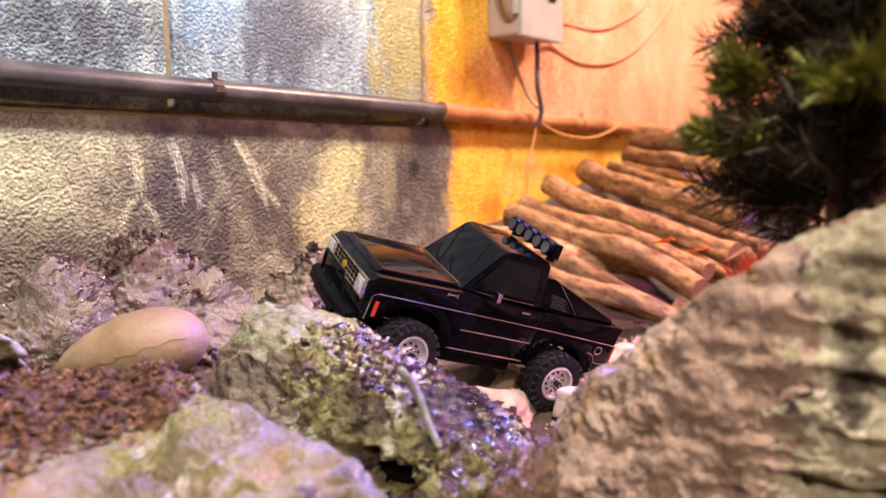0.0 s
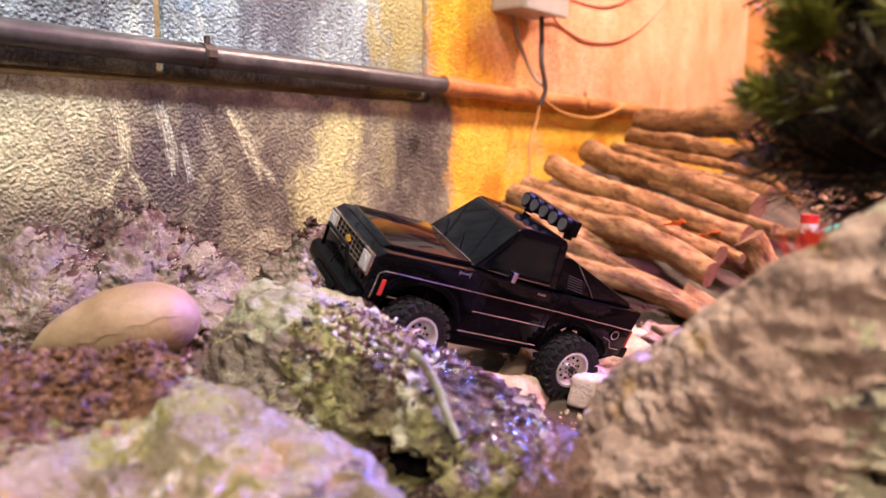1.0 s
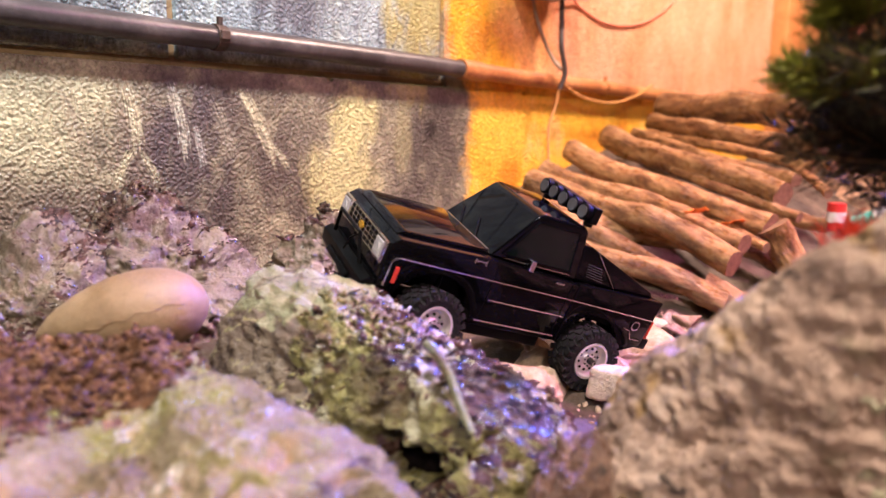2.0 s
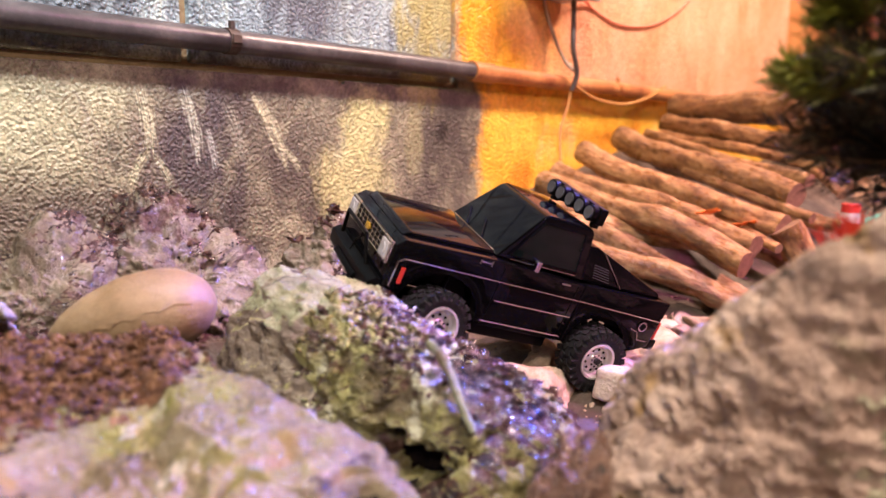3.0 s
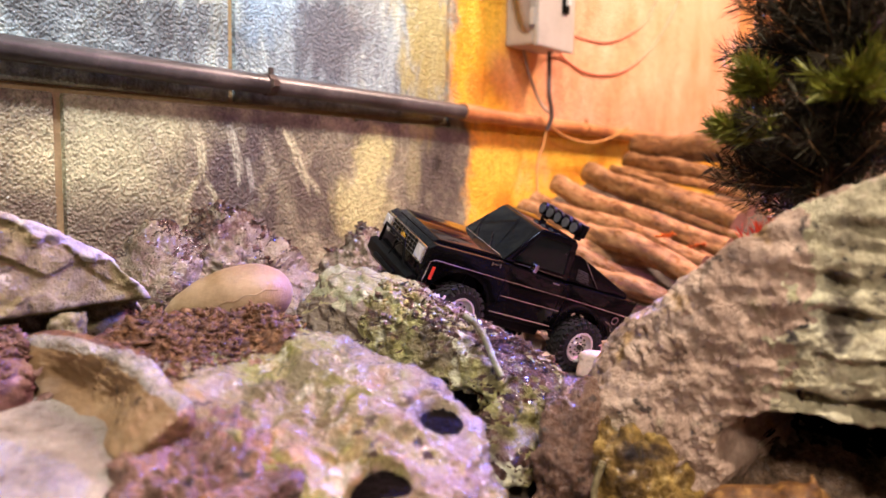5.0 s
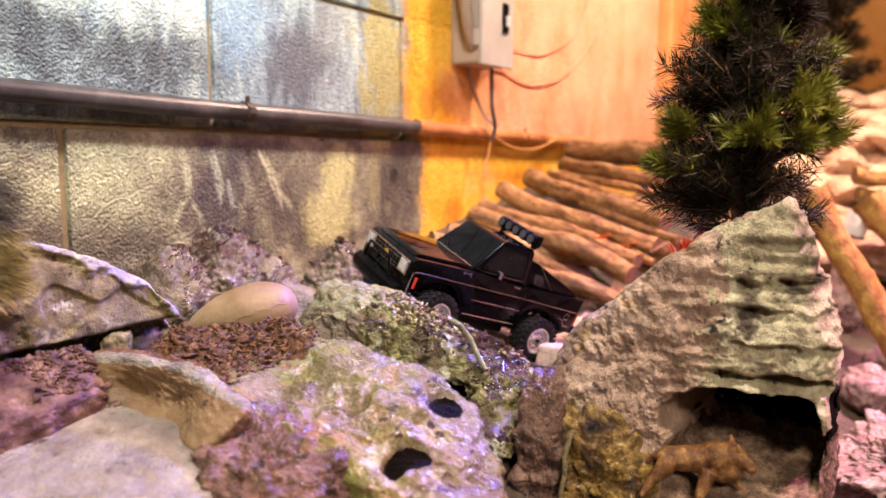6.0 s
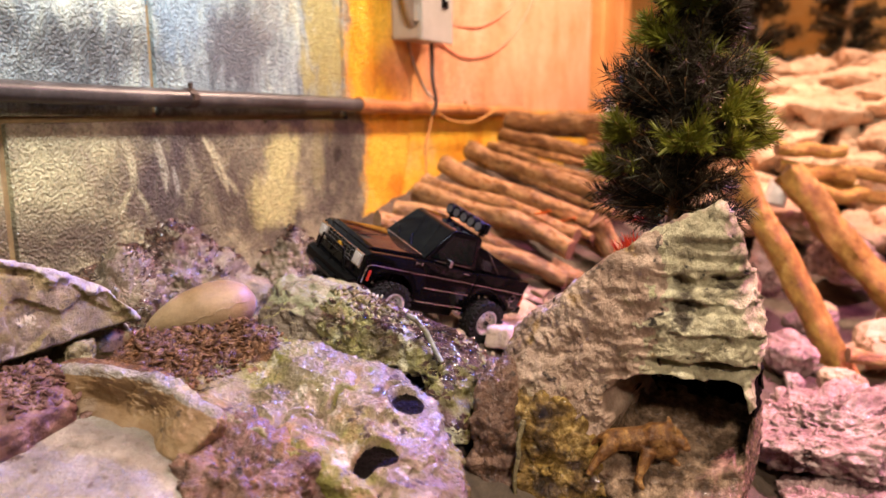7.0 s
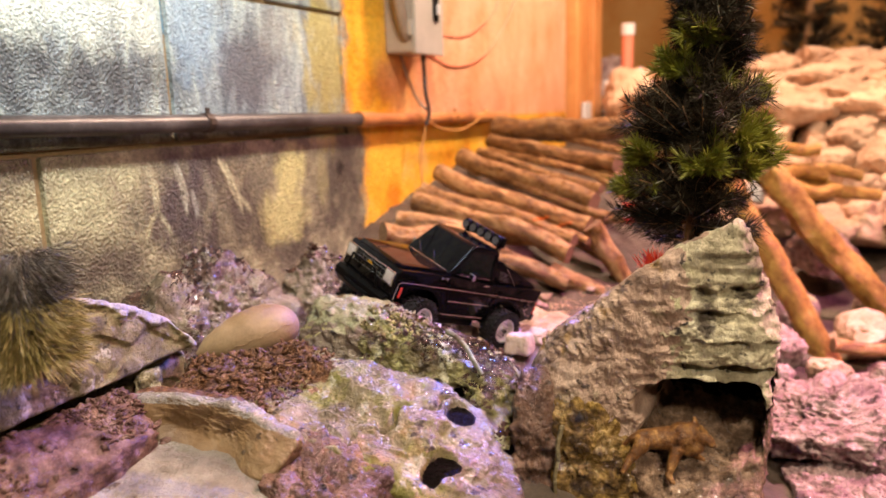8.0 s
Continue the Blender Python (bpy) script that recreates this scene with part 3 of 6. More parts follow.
# ---- structure: block wall, room shell, ground ----
WALL_Y, BED, COURSE, BLOCK = 0.84, 0.46, 0.203, 0.406
wall = part("wall_north", bevelled_box(-1.6, 2.25, WALL_Y + 0.004, WALL_Y + 0.2, -0.3, 2.4), M_MORTAR)
tagged(wall, "painted concrete block wall with recessed mortar joints", "wall", kind="structure")
bm = bevelled_box(-BLOCK / 2 + 0.0045, BLOCK / 2 - 0.0045, -0.004, 0.05, -COURSE / 2 + 0.0035, COURSE / 2 - 0.0035, 0.003, 2)
block_mesh = bpy.data.meshes.new("block")
bm.to_mesh(block_mesh)
bm.free()
block_mesh.materials.append(M_WALL)
block_mesh.shade_smooth()
block_mesh.set_sharp_from_angle(angle=radians(40))
for row in range(-3, 9):
    first = 0.27 if row % 2 else 0.473
    for k in range(-4, 5):
        x = first + BLOCK * (k + 0.5)
        if x + BLOCK / 2 < 2.26:
            b = new("block", block_mesh)
            b.parent = wall
            b.location = (x, WALL_Y + random.uniform(0, 0.0012), BED + COURSE * (row + 0.5))

for x0, x1, z0, z1 in ((0.36, 2.24, 0.10, 0.452), (0.888, 2.24, 0.456, 1.2)):
    fill = part("painted_fill", bevelled_box(x0, x1, WALL_Y - 0.0034, WALL_Y + 0.003, z0, z1), M_WALL)
    fill.parent = wall

for name, box in (("wall_south", (-1.8, 4.6, -2.7, -2.55, -0.3, 2.4)), ("wall_west", (-1.8, -1.6, -2.55, 1.04, -0.3, 2.4))):
    tagged(part(name, bevelled_box(*box), M_ROOM), "dim plaster wall of the room", "wall", kind="structure")
tagged(part("wall_east", bevelled_box(4.45, 4.6, -2.55, 1.7, -0.3, 2.4), M_BACK), "orange painted far wall behind the pines", "wall", kind="structure")
tagged(part("wall_far_north", bevelled_box(2.25, 4.6, 1.7, 1.85, -0.3, 2.4), M_BACK), "orange painted wall past the boards", "wall", kind="structure")
tagged(part("ceiling", bevelled_box(-1.8, 4.6, -2.7, 1.85, 2.4, 2.5), M_ROOM), "dim plaster ceiling", "ceiling", kind="structure")


def ground_height(x, y):
    z = 0.10 + 0.10 * (1 / (1 + math.exp(-(y - 0.28) / 0.07)))
    z += 0.045 * math.exp(-((x - 0.40) / 0.16) ** 2 - ((y - 0.60) / 0.10) ** 2)
    bank = 0.275 + 0.17 * (x - 1.0) + 0.27 * (y - 0.75)
    f = 1 / (1 + math.exp(-(x - 0.86) / 0.05)) / (1 + math.exp(-(y - 0.42) / 0.03))
    z = z * (1 - f) + bank * f
    z -= 0.05 * math.exp(-((x - 1.05) / 0.3) ** 2 - ((y - 0.0) / 0.2) ** 2)
    z -= 0.04 * math.exp(-((x - 0.62) / 0.14) ** 2 - ((y - 0.03) / 0.13) ** 2)
    g = 1 / (1 + math.exp(-(x - 1.75) / 0.10))
    z = z * (1 - g) + g * (0.205 + 0.26 * min(max((x - 1.7) / 0.9, 0), 1.4))
    p = Vector((x, y, 0))
    return z + 0.012 * noise.fractal(p * 9, 0.9, 2.0, 4) + 0.004 * noise.fractal(p * 45, 0.8, 2.0, 3)


gx = np.concatenate([np.arange(-1.6, -0.1, 0.06), np.arange(-0.1, 1.8, 0.012), np.arange(1.8, 4.46, 0.04)])
gy = np.concatenate([np.arange(-2.55, -0.3, 0.06), np.arange(-0.3, 0.85, 0.012), np.arange(0.85, 1.72, 0.06)])
gv = [(x, y, ground_height(x, y)) for y in gy for x in gx]
nx = len(gx)
gf = [(j * nx + i, j * nx + i + 1, (j + 1) * nx + i + 1, (j + 1) * nx + i) for j in range(len(gy) - 1) for i in range(nx - 1)]
ground = new("ground", mesh_of("ground", gv, gf, M_GROUND))
ground.data.shade_smooth()
tagged(ground, "packed brown dirt between the rocks", "ground", kind="structure")

# ---- on the wall: conduit, box, cables ----
PY, PZ, PR = 0.818, 0.486, 0.0120


def pipe_z(x):
    """The conduit drops a little along the wall."""
    return 0.4945 - 0.0165 * x


conduit = empty("conduit", Matrix.Translation((0.5, PY, PZ)), "horizontal metal conduit painted with the wall", "pipe")
inv = conduit.matrix_world.inverted()


def under(ob, parent):
    """Parents ob and keeps where it stands."""
    ob.parent = parent
    ob.matrix_parent_inverse = parent.matrix_basis.inverted()
    return ob


def bar(x0, x1, r=PR, n=40):
    return tube([(x0 + (x1 - x0) * i / n, PY, pipe_z(x0 + (x1 - x0) * i / n) + 0.0006 * math.sin(x0 * 9 + i * 0.6)) for i in range(n + 1)], r, 20)


under(smooth(part("pipe_length", bar(-1.6, 0.915), M_PIPE)), conduit)
under(smooth(part("pipe_length", bar(0.916, 1.62, n=20), M_PIPE_O, None, "orange painted length of pipe")), conduit)
under(smooth(part("coupling", bar(0.895, 0.945, PR * 1.18, 3), M_PIPE_O)), conduit)
for x, m in ((0.512, M_RUST), (-0.45, M_RUST), (1.30, M_PIPE_O)):
    PZ = pipe_z(x)
    bm = tube([(x - 0.006, PY, PZ), (x + 0.006, PY, PZ)], PR + 0.0014, 20)
    bevelled_box(x - 0.006, x + 0.006, PY, WALL_Y - 0.003, PZ - 0.004, PZ + 0.004, bm=bm)
    bevelled_box(x - 0.005, x + 0.005, PY - PR - 0.0035, PY - PR + 0.004, PZ - 0.003, PZ + 0.006, 0.001, bm=bm)
    tube([(x, PY - 0.004, PZ + PR), (x, PY - 0.004, PZ + PR + 0.008)], 0.0035, 6, bm)
    under(part("clamp", bm, m, None, "rusty pipe clamp with a bolt"), conduit)

bx0, bx1, by0, bz0, bz1 = 1.035, 1.150, 0.770, 0.603, 0.815
box = empty("utility_box", Matrix.Translation((bx0, WALL_Y, bz0)), "grey metal utility box fixed to the wall", "electric box")
under(part("body", bevelled_box(bx0, bx1, by0 + 0.006, WALL_Y - 0.004, bz0, bz1, 0.005), M_BOXSIDE), box)
cover = under(part("cover", bevelled_box(bx0 - 0.003, bx1 + 0.003, by0 - 0.004, by0 + 0.0055, bz0 - 0.003, bz1, 0.003), M_BOX, None, "light grey front cover"), box)
sw = part("switch_plate", bevelled_box(bx0 + 0.072, bx0 + 0.092, by0 - 0.008, by0 - 0.004, bz0 + 0.062, bz0 + 0.118, 0.0015), M_MATT)
under(sw, box)
under(part("switch_lever", bevelled_box(bx0 + 0.079, bx0 + 0.085, by0 - 0.014, by0 - 0.0075, bz0 + 0.075, bz0 + 0.095, 0.001), M_WHITEP), box)
under(part("hinge", bevelled_box(bx0 - 0.008, bx0 - 0.002, by0 + 0.002, by0 + 0.012, bz0 + 0.03, bz0 + 0.06, 0.002), M_BOX), box)
bm = disc((bx1 + 0.006, by0 + 0.03, bz0 + 0.032), (1, 0, 0), 0.008, 0.014, 14)
under(part("knockout_plug", bm, M_MATT, None, "dark side plug"), box)
arc = [(bx0 - 0.022 + 0.034 * (1 - math.cos(a)), 0.80 - 0.01 * math.sin(a), bz0 + 0.19 - 0.165 * math.sin(a)) for a in (i * math.pi / 2 / 14 for i in range(15))]
side_tube = smooth(part("flexible_conduit", tube(arc, 0.011, 14), M_CABLE_G))
tagged(side_tube, "beige flexible conduit bent into the side of the box", "conduit")


def cable(points, r, m, name, label, n=8):
    """A cable through points, rounded between them."""
    pts = [Vector(p) for p in points]
    out = []
    for i in range(len(pts) - 1):
        a, b, c, d = pts[max(i - 1, 0)], pts[i], pts[i + 1], pts[min(i + 2, len(pts) - 1)]
        for k in range(n):
            t = k / n
            out.append(0.5 * (2 * b + (c - a) * t + (2 * a - 5 * b + 4 * c - d) * t * t + (3 * b - a - 3 * c + d) * t ** 3))
    out.append(pts[-1])
    return tagged(smooth(part(name, tube(out, r, 8), m), 60), label, "cable")


cable([(1.125, 0.80, 0.606), (1.127, 0.80, 0.57), (1.120, 0.795, 0.53), (1.128, 0.792, 0.489), (1.122, 0.797, 0.462)], 0.0042, M_CABLE, "cable", "dark cable hanging from the box over the conduit")
cable([(1.122, 0.799, 0.460), (1.116, 0.80, 0.435), (1.098, 0.80, 0.40), (1.085, 0.79, 0.345)], 0.0022, M_CABLE_O, "cable", "tan painted cable running down from the conduit")
cable([(1.085, 0.83, 0.605), (1.100, 0.825, 0.56), (1.125, 0.815, 0.512), (1.13, 0.79, 0.487)], 0.003, M_CABLE_G, "cable", "thin grey cable running from the box to the conduit")
cable([(1.160, 0.80, 0.635), (1.22, 0.832, 0.612), (1.34, 0.833, 0.590), (1.50, 0.833, 0.615), (1.66, 0.833, 0.70), (1.80, 0.833, 0.84)], 0.0022, M_CABLE_R, "cable", "red cable sagging along the orange wall")
cable([(1.160, 0.80, 0.640), (1.25, 0.833, 0.655), (1.42, 0.833, 0.665), (1.60, 0.833, 0.74), (1.68, 0.833, 0.86)], 0.0018, M_CABLE_R, "cable", "red cable sagging along the orange wall")
cable([(1.13, 0.795, 0.470), (1.20, 0.80, 0.452), (1.30, 0.80, 0.446), (1.40, 0.805, 0.462), (1.48, 0.81, 0.486)], 0.0024, M_CABLE_O, "cable", "thin orange painted cable drooping under the conduit")
# Blue stripe beside the joint, built as a thin tube; no cable.
cable([(0.467, 0.8345, 0.60), (0.466, 0.8345, 0.64), (0.467, 0.8345, 0.69), (0.465, 0.8345, 0.76), (0.466, 0.8345, 0.95)], 0.0008, M_STRIPE_B, "cable", "thin blue stripe running up the wall joint")

# boards at the end of the wall
for x, y, w, m in ((2.262, 0.80, 0.05, M_POST), (2.345, 0.815, 0.10, M_POST), (2.475, 0.80, 0.11, M_POST)):
    b = part("board", bevelled_box(x, x + w, y, y + 0.06, 0.36, 2.3, 0.006), m)
    tagged(b, "upright orange painted board at the end of the wall", "board", "boards at the wall end")
b = part("plastic_bracket", bevelled_box(2.60, 2.68, 0.76, 0.80, 0.40, 0.58, 0.01), M_WHITEP)
tagged(b, "white plastic bracket by the boards", "bracket")

stand = empty("red_stand_pipe", Matrix.Translation((2.56, 0.70, 0.50)), "upright red pipe with a white cap beside the boards", "pipe")
under(smooth(part("pipe_length", tube([(2.56, 0.70, 0.50), (2.56, 0.70, 0.735)], 0.022, 16), M_CABLE_R)), stand)
under(smooth(part("pipe_cap", tube([(2.56, 0.70, 0.735), (2.56, 0.70, 0.775)], 0.026, 16), M_WHITEP, None, "white cap")), stand)
b = part("white_foot", bevelled_box(2.352, 2.442, 0.800, 0.812, 0.40, 0.50, 0.004), M_WHITEP)
tagged(b, "white plastic foot on the orange board", "bracket")

# ---- stones ----


def ragged(test, scale=38, level=-0.05):
    """A face rule whose edge is broken up."""
    def rule(m, n):
        hit = test(m, n)
        return hit & np.array([h and noise.fractal(Vector(p) * scale, 0.8, 2.0, 3) > level for h, p in zip(hit, m)])
    return rule

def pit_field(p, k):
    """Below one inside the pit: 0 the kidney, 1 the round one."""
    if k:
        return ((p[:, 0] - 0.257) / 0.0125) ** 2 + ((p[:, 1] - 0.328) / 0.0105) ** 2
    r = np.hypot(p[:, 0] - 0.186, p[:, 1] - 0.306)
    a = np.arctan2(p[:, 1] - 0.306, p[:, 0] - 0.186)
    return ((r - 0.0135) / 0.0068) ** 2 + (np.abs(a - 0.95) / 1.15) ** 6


def slab_pits(pos):
    out = pos.copy()
    on_top = pos[:, 2] > 0.15
    for k in range(2):
        e = pit_field(pos, k)
        z0 = np.median(pos[(e < 1) & on_top, 2]) - 0.006
        w = np.clip((1.9 - e) / 1.0, 0, 1) * on_top
        out[:, 2] = out[:, 2] * (1 - w) + (z0 + 0.25 * (pos[:, 2] - z0)) * w
    # a long crack and a hollow run across the top
    s = pos[:, 1] - (0.40 - 0.5 * (pos[:, 0] - 0.15)) + 0.006 * np.sin(pos[:, 0] * 160)
    out[:, 2] -= 0.011 * np.exp(-(s / 0.0022) ** 2) * (pos[:, 2] > 0.15) * (0.4 + 0.6 * np.sin(pos[:, 0] * 50) ** 2)
    s2 = pos[:, 0] - 0.215 - 0.35 * (pos[:, 1] - 0.4)
    out[:, 2] += 0.005 * np.tanh(s2 / 0.006) * (pos[:, 2] > 0.15)
    return out


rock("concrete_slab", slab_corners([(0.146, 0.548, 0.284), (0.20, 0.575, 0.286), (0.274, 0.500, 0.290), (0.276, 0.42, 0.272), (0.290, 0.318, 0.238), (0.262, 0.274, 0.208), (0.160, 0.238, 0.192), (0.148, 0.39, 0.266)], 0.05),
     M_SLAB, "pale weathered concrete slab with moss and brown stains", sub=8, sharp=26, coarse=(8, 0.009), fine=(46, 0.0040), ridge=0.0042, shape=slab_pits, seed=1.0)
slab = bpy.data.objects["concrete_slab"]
slab.data.materials.append(M_PIT_SHADE)
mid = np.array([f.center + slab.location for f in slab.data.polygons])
# Pit floors take the black colour as painted shade.
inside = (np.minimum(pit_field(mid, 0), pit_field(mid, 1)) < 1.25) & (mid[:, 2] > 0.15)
slab.data.materials.append(M_GREEN)
wob = np.array([noise.fractal(Vector(p) * 40, 0.8, 2.0, 3) for p in mid])
mossy = (mid[:, 0] > 0.228) & (mid[:, 1] < 0.335) & (mid[:, 2] < 0.216 + 0.012 * wob)
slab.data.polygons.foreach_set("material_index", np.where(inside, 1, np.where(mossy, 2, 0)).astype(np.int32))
rock("concrete_slab", slab_corners([(0.140, 0.415, 0.249), (0.130, 0.520, 0.254), (0.06, 0.545, 0.252), (-0.10, 0.52, 0.235), (-0.16, 0.40, 0.208), (-0.06, 0.26, 0.170), (0.07, 0.33, 0.207)], 0.03),
     M_RIMSTONE, "smooth pale concrete slab with a crisp edge", sub=7, sharp=40, coarse=(10, 0.004), fine=(50, 0.0016), seed=5.0)
def scoop(pos):
    """A hollow broken out of the face under the rim."""
    out = pos.copy()
    s = pos[:, 1] - 0.480
    dip = np.exp(-(s / 0.042) ** 4 - ((pos[:, 2] - 0.256 - 0.10 * s) / 0.016) ** 2) * (pos[:, 0] < 0.15)
    out[:, 0] += 0.022 * dip
    out[:, 1] += 0.006 * dip
    lip = np.exp(-((pos[:, 2] - 0.284 - 0.18 * np.minimum(s, 0)) / 0.006) ** 2) * (pos[:, 0] < 0.15)
    out[:, 0] -= 0.002 * lip
    return out


rock("brown_stone", [(0.118, 0.552, 0.281), (0.140, 0.550, 0.284), (0.150, 0.47, 0.284), (0.138, 0.472, 0.284), (0.146, 0.405, 0.268), (0.136, 0.400, 0.264), (0.106, 0.540, 0.262), (0.102, 0.50, 0.247), (0.108, 0.41, 0.243), (0.16, 0.53, 0.2), (0.16, 0.42, 0.2), (0.11, 0.52, 0.2)],
     M_BROWN, "smooth brown scooped stone face with a pale rim", sub=7, sharp=40, coarse=(14, 0.005), fine=(60, 0.0022), seed=3.0, shape=scoop, crust=(M_RIMSTONE, lambda m, n: np.where((n[:, 2] > 0.15) & (m[:, 2] > 0.2785 + 0.19 * np.minimum(m[:, 1] - 0.480, 0)), np.where((m[:, 0] < np.interp(m[:, 1], [0.40, 0.47, 0.55], [0.137, 0.138, 0.118]) + 0.006) | (m[:, 1] < 0.46), 1, 2), 0)))
bpy.data.objects["brown_stone"].data.materials.append(M_DIRT)
rock("dirt_mound", [(-0.14, 0.545, 0.280), (0.05, 0.562, 0.290), (0.112, 0.562, 0.288), (0.114, 0.505, 0.270), (0.05, 0.500, 0.260), (-0.06, 0.490, 0.252), (-0.16, 0.50, 0.24), (-0.14, 0.56, 0.2), (0.115, 0.565, 0.2), (0.10, 0.525, 0.2), (-0.14, 0.49, 0.2)],
     M_DIRT_PALE, "reddish brown crumbled dirt heaped against the boulder", "dirt", sub=7, sharp=16, coarse=(24, 0.012), fine=(95, 0.005), clump=(150, 0.003), seed=14.0)
rock("dirt_mound", [(0.148, 0.430, 0.256), (0.172, 0.400, 0.258), (0.165, 0.345, 0.240), (0.115, 0.335, 0.226), (0.098, 0.385, 0.234), (0.118, 0.42, 0.246), (0.15, 0.45, 0.18), (0.17, 0.33, 0.18), (0.09, 0.34, 0.18), (0.09, 0.43, 0.18)],
     M_FOOT, "wet purple brown dirt in the gap between slabs", "dirt", sub=7, sharp=14, coarse=(24, 0.009), fine=(90, 0.003), clump=(150, 0.006), seed=19.0)
rock("pale_stone", [(0.138, 0.560, 0.286), (0.162, 0.558, 0.290), (0.168, 0.572, 0.288), (0.145, 0.575, 0.287), (0.135, 0.568, 0.27), (0.170, 0.568, 0.27), (0.15, 0.553, 0.27)], M_SLAB, "small pale stone in the crevice under the boulder", "stone", sub=5, sharp=12, coarse=(40, 0.003), seed=21.0)
def ridge_top(x):
    return np.interp(x, [-0.18, 0.06, 0.108, 0.190, 0.225], [0.415, 0.376, 0.363, 0.325, 0.280])


def undercut(pos):
    """The foot of the face steps back, the ridge juts out a little, and the face is pocked."""
    out = pos.copy()
    front = pos[:, 1] < 0.605
    out[:, 1] += 0.030 / (1 + np.exp(np.clip((pos[:, 2] - 0.288) / 0.0012, -50, 50))) * front
    wob = np.array([noise.fractal(Vector(p) * 50, 0.8, 2.0, 3) for p in pos])
    out[:, 1] -= 0.006 / (1 + np.exp(np.clip((ridge_top(pos[:, 0]) - 0.008 + 0.005 * wob - pos[:, 2]) / 0.0012, -50, 50))) * front
    plate = np.array([noise.noise(Vector((p[0] * 32, p[1] * 10, p[2] * 40))) for p in pos])
    out[:, 1] -= 0.0035 / (1 + np.exp(np.clip((0.18 - plate) / 0.03, -50, 50))) * front
    return out


def ridge_band(m, n):
    wob = np.array([noise.fractal(Vector(p) * 50, 0.8, 2.0, 3) for p in m])
    return (m[:, 2] > ridge_top(m[:, 0]) - 0.007 + 0.006 * wob) & (m[:, 1] < 0.600)


rock("boulder", [(-0.18, 0.552, 0.415), (0.06, 0.576, 0.376), (0.108, 0.580, 0.363), (0.190, 0.582, 0.325), (0.225, 0.574, 0.280), (0.12, 0.66, 0.30), (-0.12, 0.68, 0.36), (-0.18, 0.64, 0.2), (0.20, 0.64, 0.2), (-0.18, 0.545, 0.2), (0.02, 0.562, 0.2), (0.14, 0.570, 0.2), (0.225, 0.570, 0.2)],
     M_LEFT, "olive grey boulder with a pale chipped ridge, its lit edge painted in", sub=8, sharp=80, coarse=(14, 0.006), fine=(55, 0.0024), clump=(60, 0.002), seed=8.0, shape=undercut, crust=(M_RIDGE, ridge_band))
rock("lumpy_rock", lowered([(0.215, 0.685, 0.30), (0.235, 0.665, 0.335), (0.262, 0.655, 0.35), (0.30, 0.655, 0.335), (0.31, 0.625, 0.285), (0.24, 0.63, 0.28), (0.22, 0.70, 0.2), (0.32, 0.74, 0.2), (0.32, 0.60, 0.2), (0.20, 0.62, 0.2), (0.29, 0.72, 0.33)], 0.012),
     M_GREY, "lumpy grey concrete rock pitted with small holes", sub=7, coarse=(18, 0.016), fine=(70, 0.0050), ridge=0.001, clump=(48, 0.003), pits=0.005, seed=11.0, crust=(M_DIRT_WET, ragged(lambda m, n: n[:, 2] > 0.45, 20, 0.0)))
rock("lumpy_rock", lowered([(0.285, 0.66, 0.33), (0.31, 0.67, 0.352), (0.355, 0.655, 0.352), (0.40, 0.645, 0.328), (0.432, 0.635, 0.298), (0.40, 0.61, 0.26), (0.30, 0.61, 0.27), (0.28, 0.74, 0.2), (0.44, 0.74, 0.2), (0.44, 0.60, 0.2), (0.28, 0.60, 0.2), (0.37, 0.73, 0.34)], 0.012),
     M_GREY, "lumpy grey concrete rock with a dark crust", sub=7, coarse=(20, 0.017), fine=(75, 0.0055), ridge=0.001, clump=(60, 0.005), pits=0.005, seed=17.0, crust=(M_DIRT_WET, ragged(lambda m, n: (n[:, 2] > 0.35) & (m[:, 2] > 0.30), 30, -0.12)))
rock("lumpy_rock", lowered([(0.462, 0.665, 0.29), (0.47, 0.66, 0.312), (0.50, 0.65, 0.332), (0.535, 0.64, 0.33), (0.56, 0.64, 0.31), (0.57, 0.61, 0.26), (0.47, 0.60, 0.25), (0.46, 0.72, 0.2), (0.58, 0.72, 0.2), (0.57, 0.58, 0.2), (0.46, 0.58, 0.2)], 0.012),
     M_GREY, "small crumbly grey rock near the wall", sub=7, coarse=(22, 0.016), fine=(75, 0.004), ridge=0.002, clump=(95, 0.008), seed=23.0, crust=(M_DIRT_WET, ragged(lambda m, n: n[:, 2] > 0.5, 24, -0.05)))
def moss_hole(pos):
    out = pos.copy()
    wob = np.array([noise.fractal(Vector(p) * 45, 0.8, 2.0, 3) for p in pos])
    e = ((pos[:, 1] - 0.384) / 0.026) ** 2 + ((pos[:, 2] - 0.226) / 0.013) ** 2 + 0.9 * wob
    out[:, 0] += 0.034 / (1 + np.exp(np.clip((e - 0.8) / 0.25, -50, 50))) * (pos[:, 0] < 0.385)
    return out


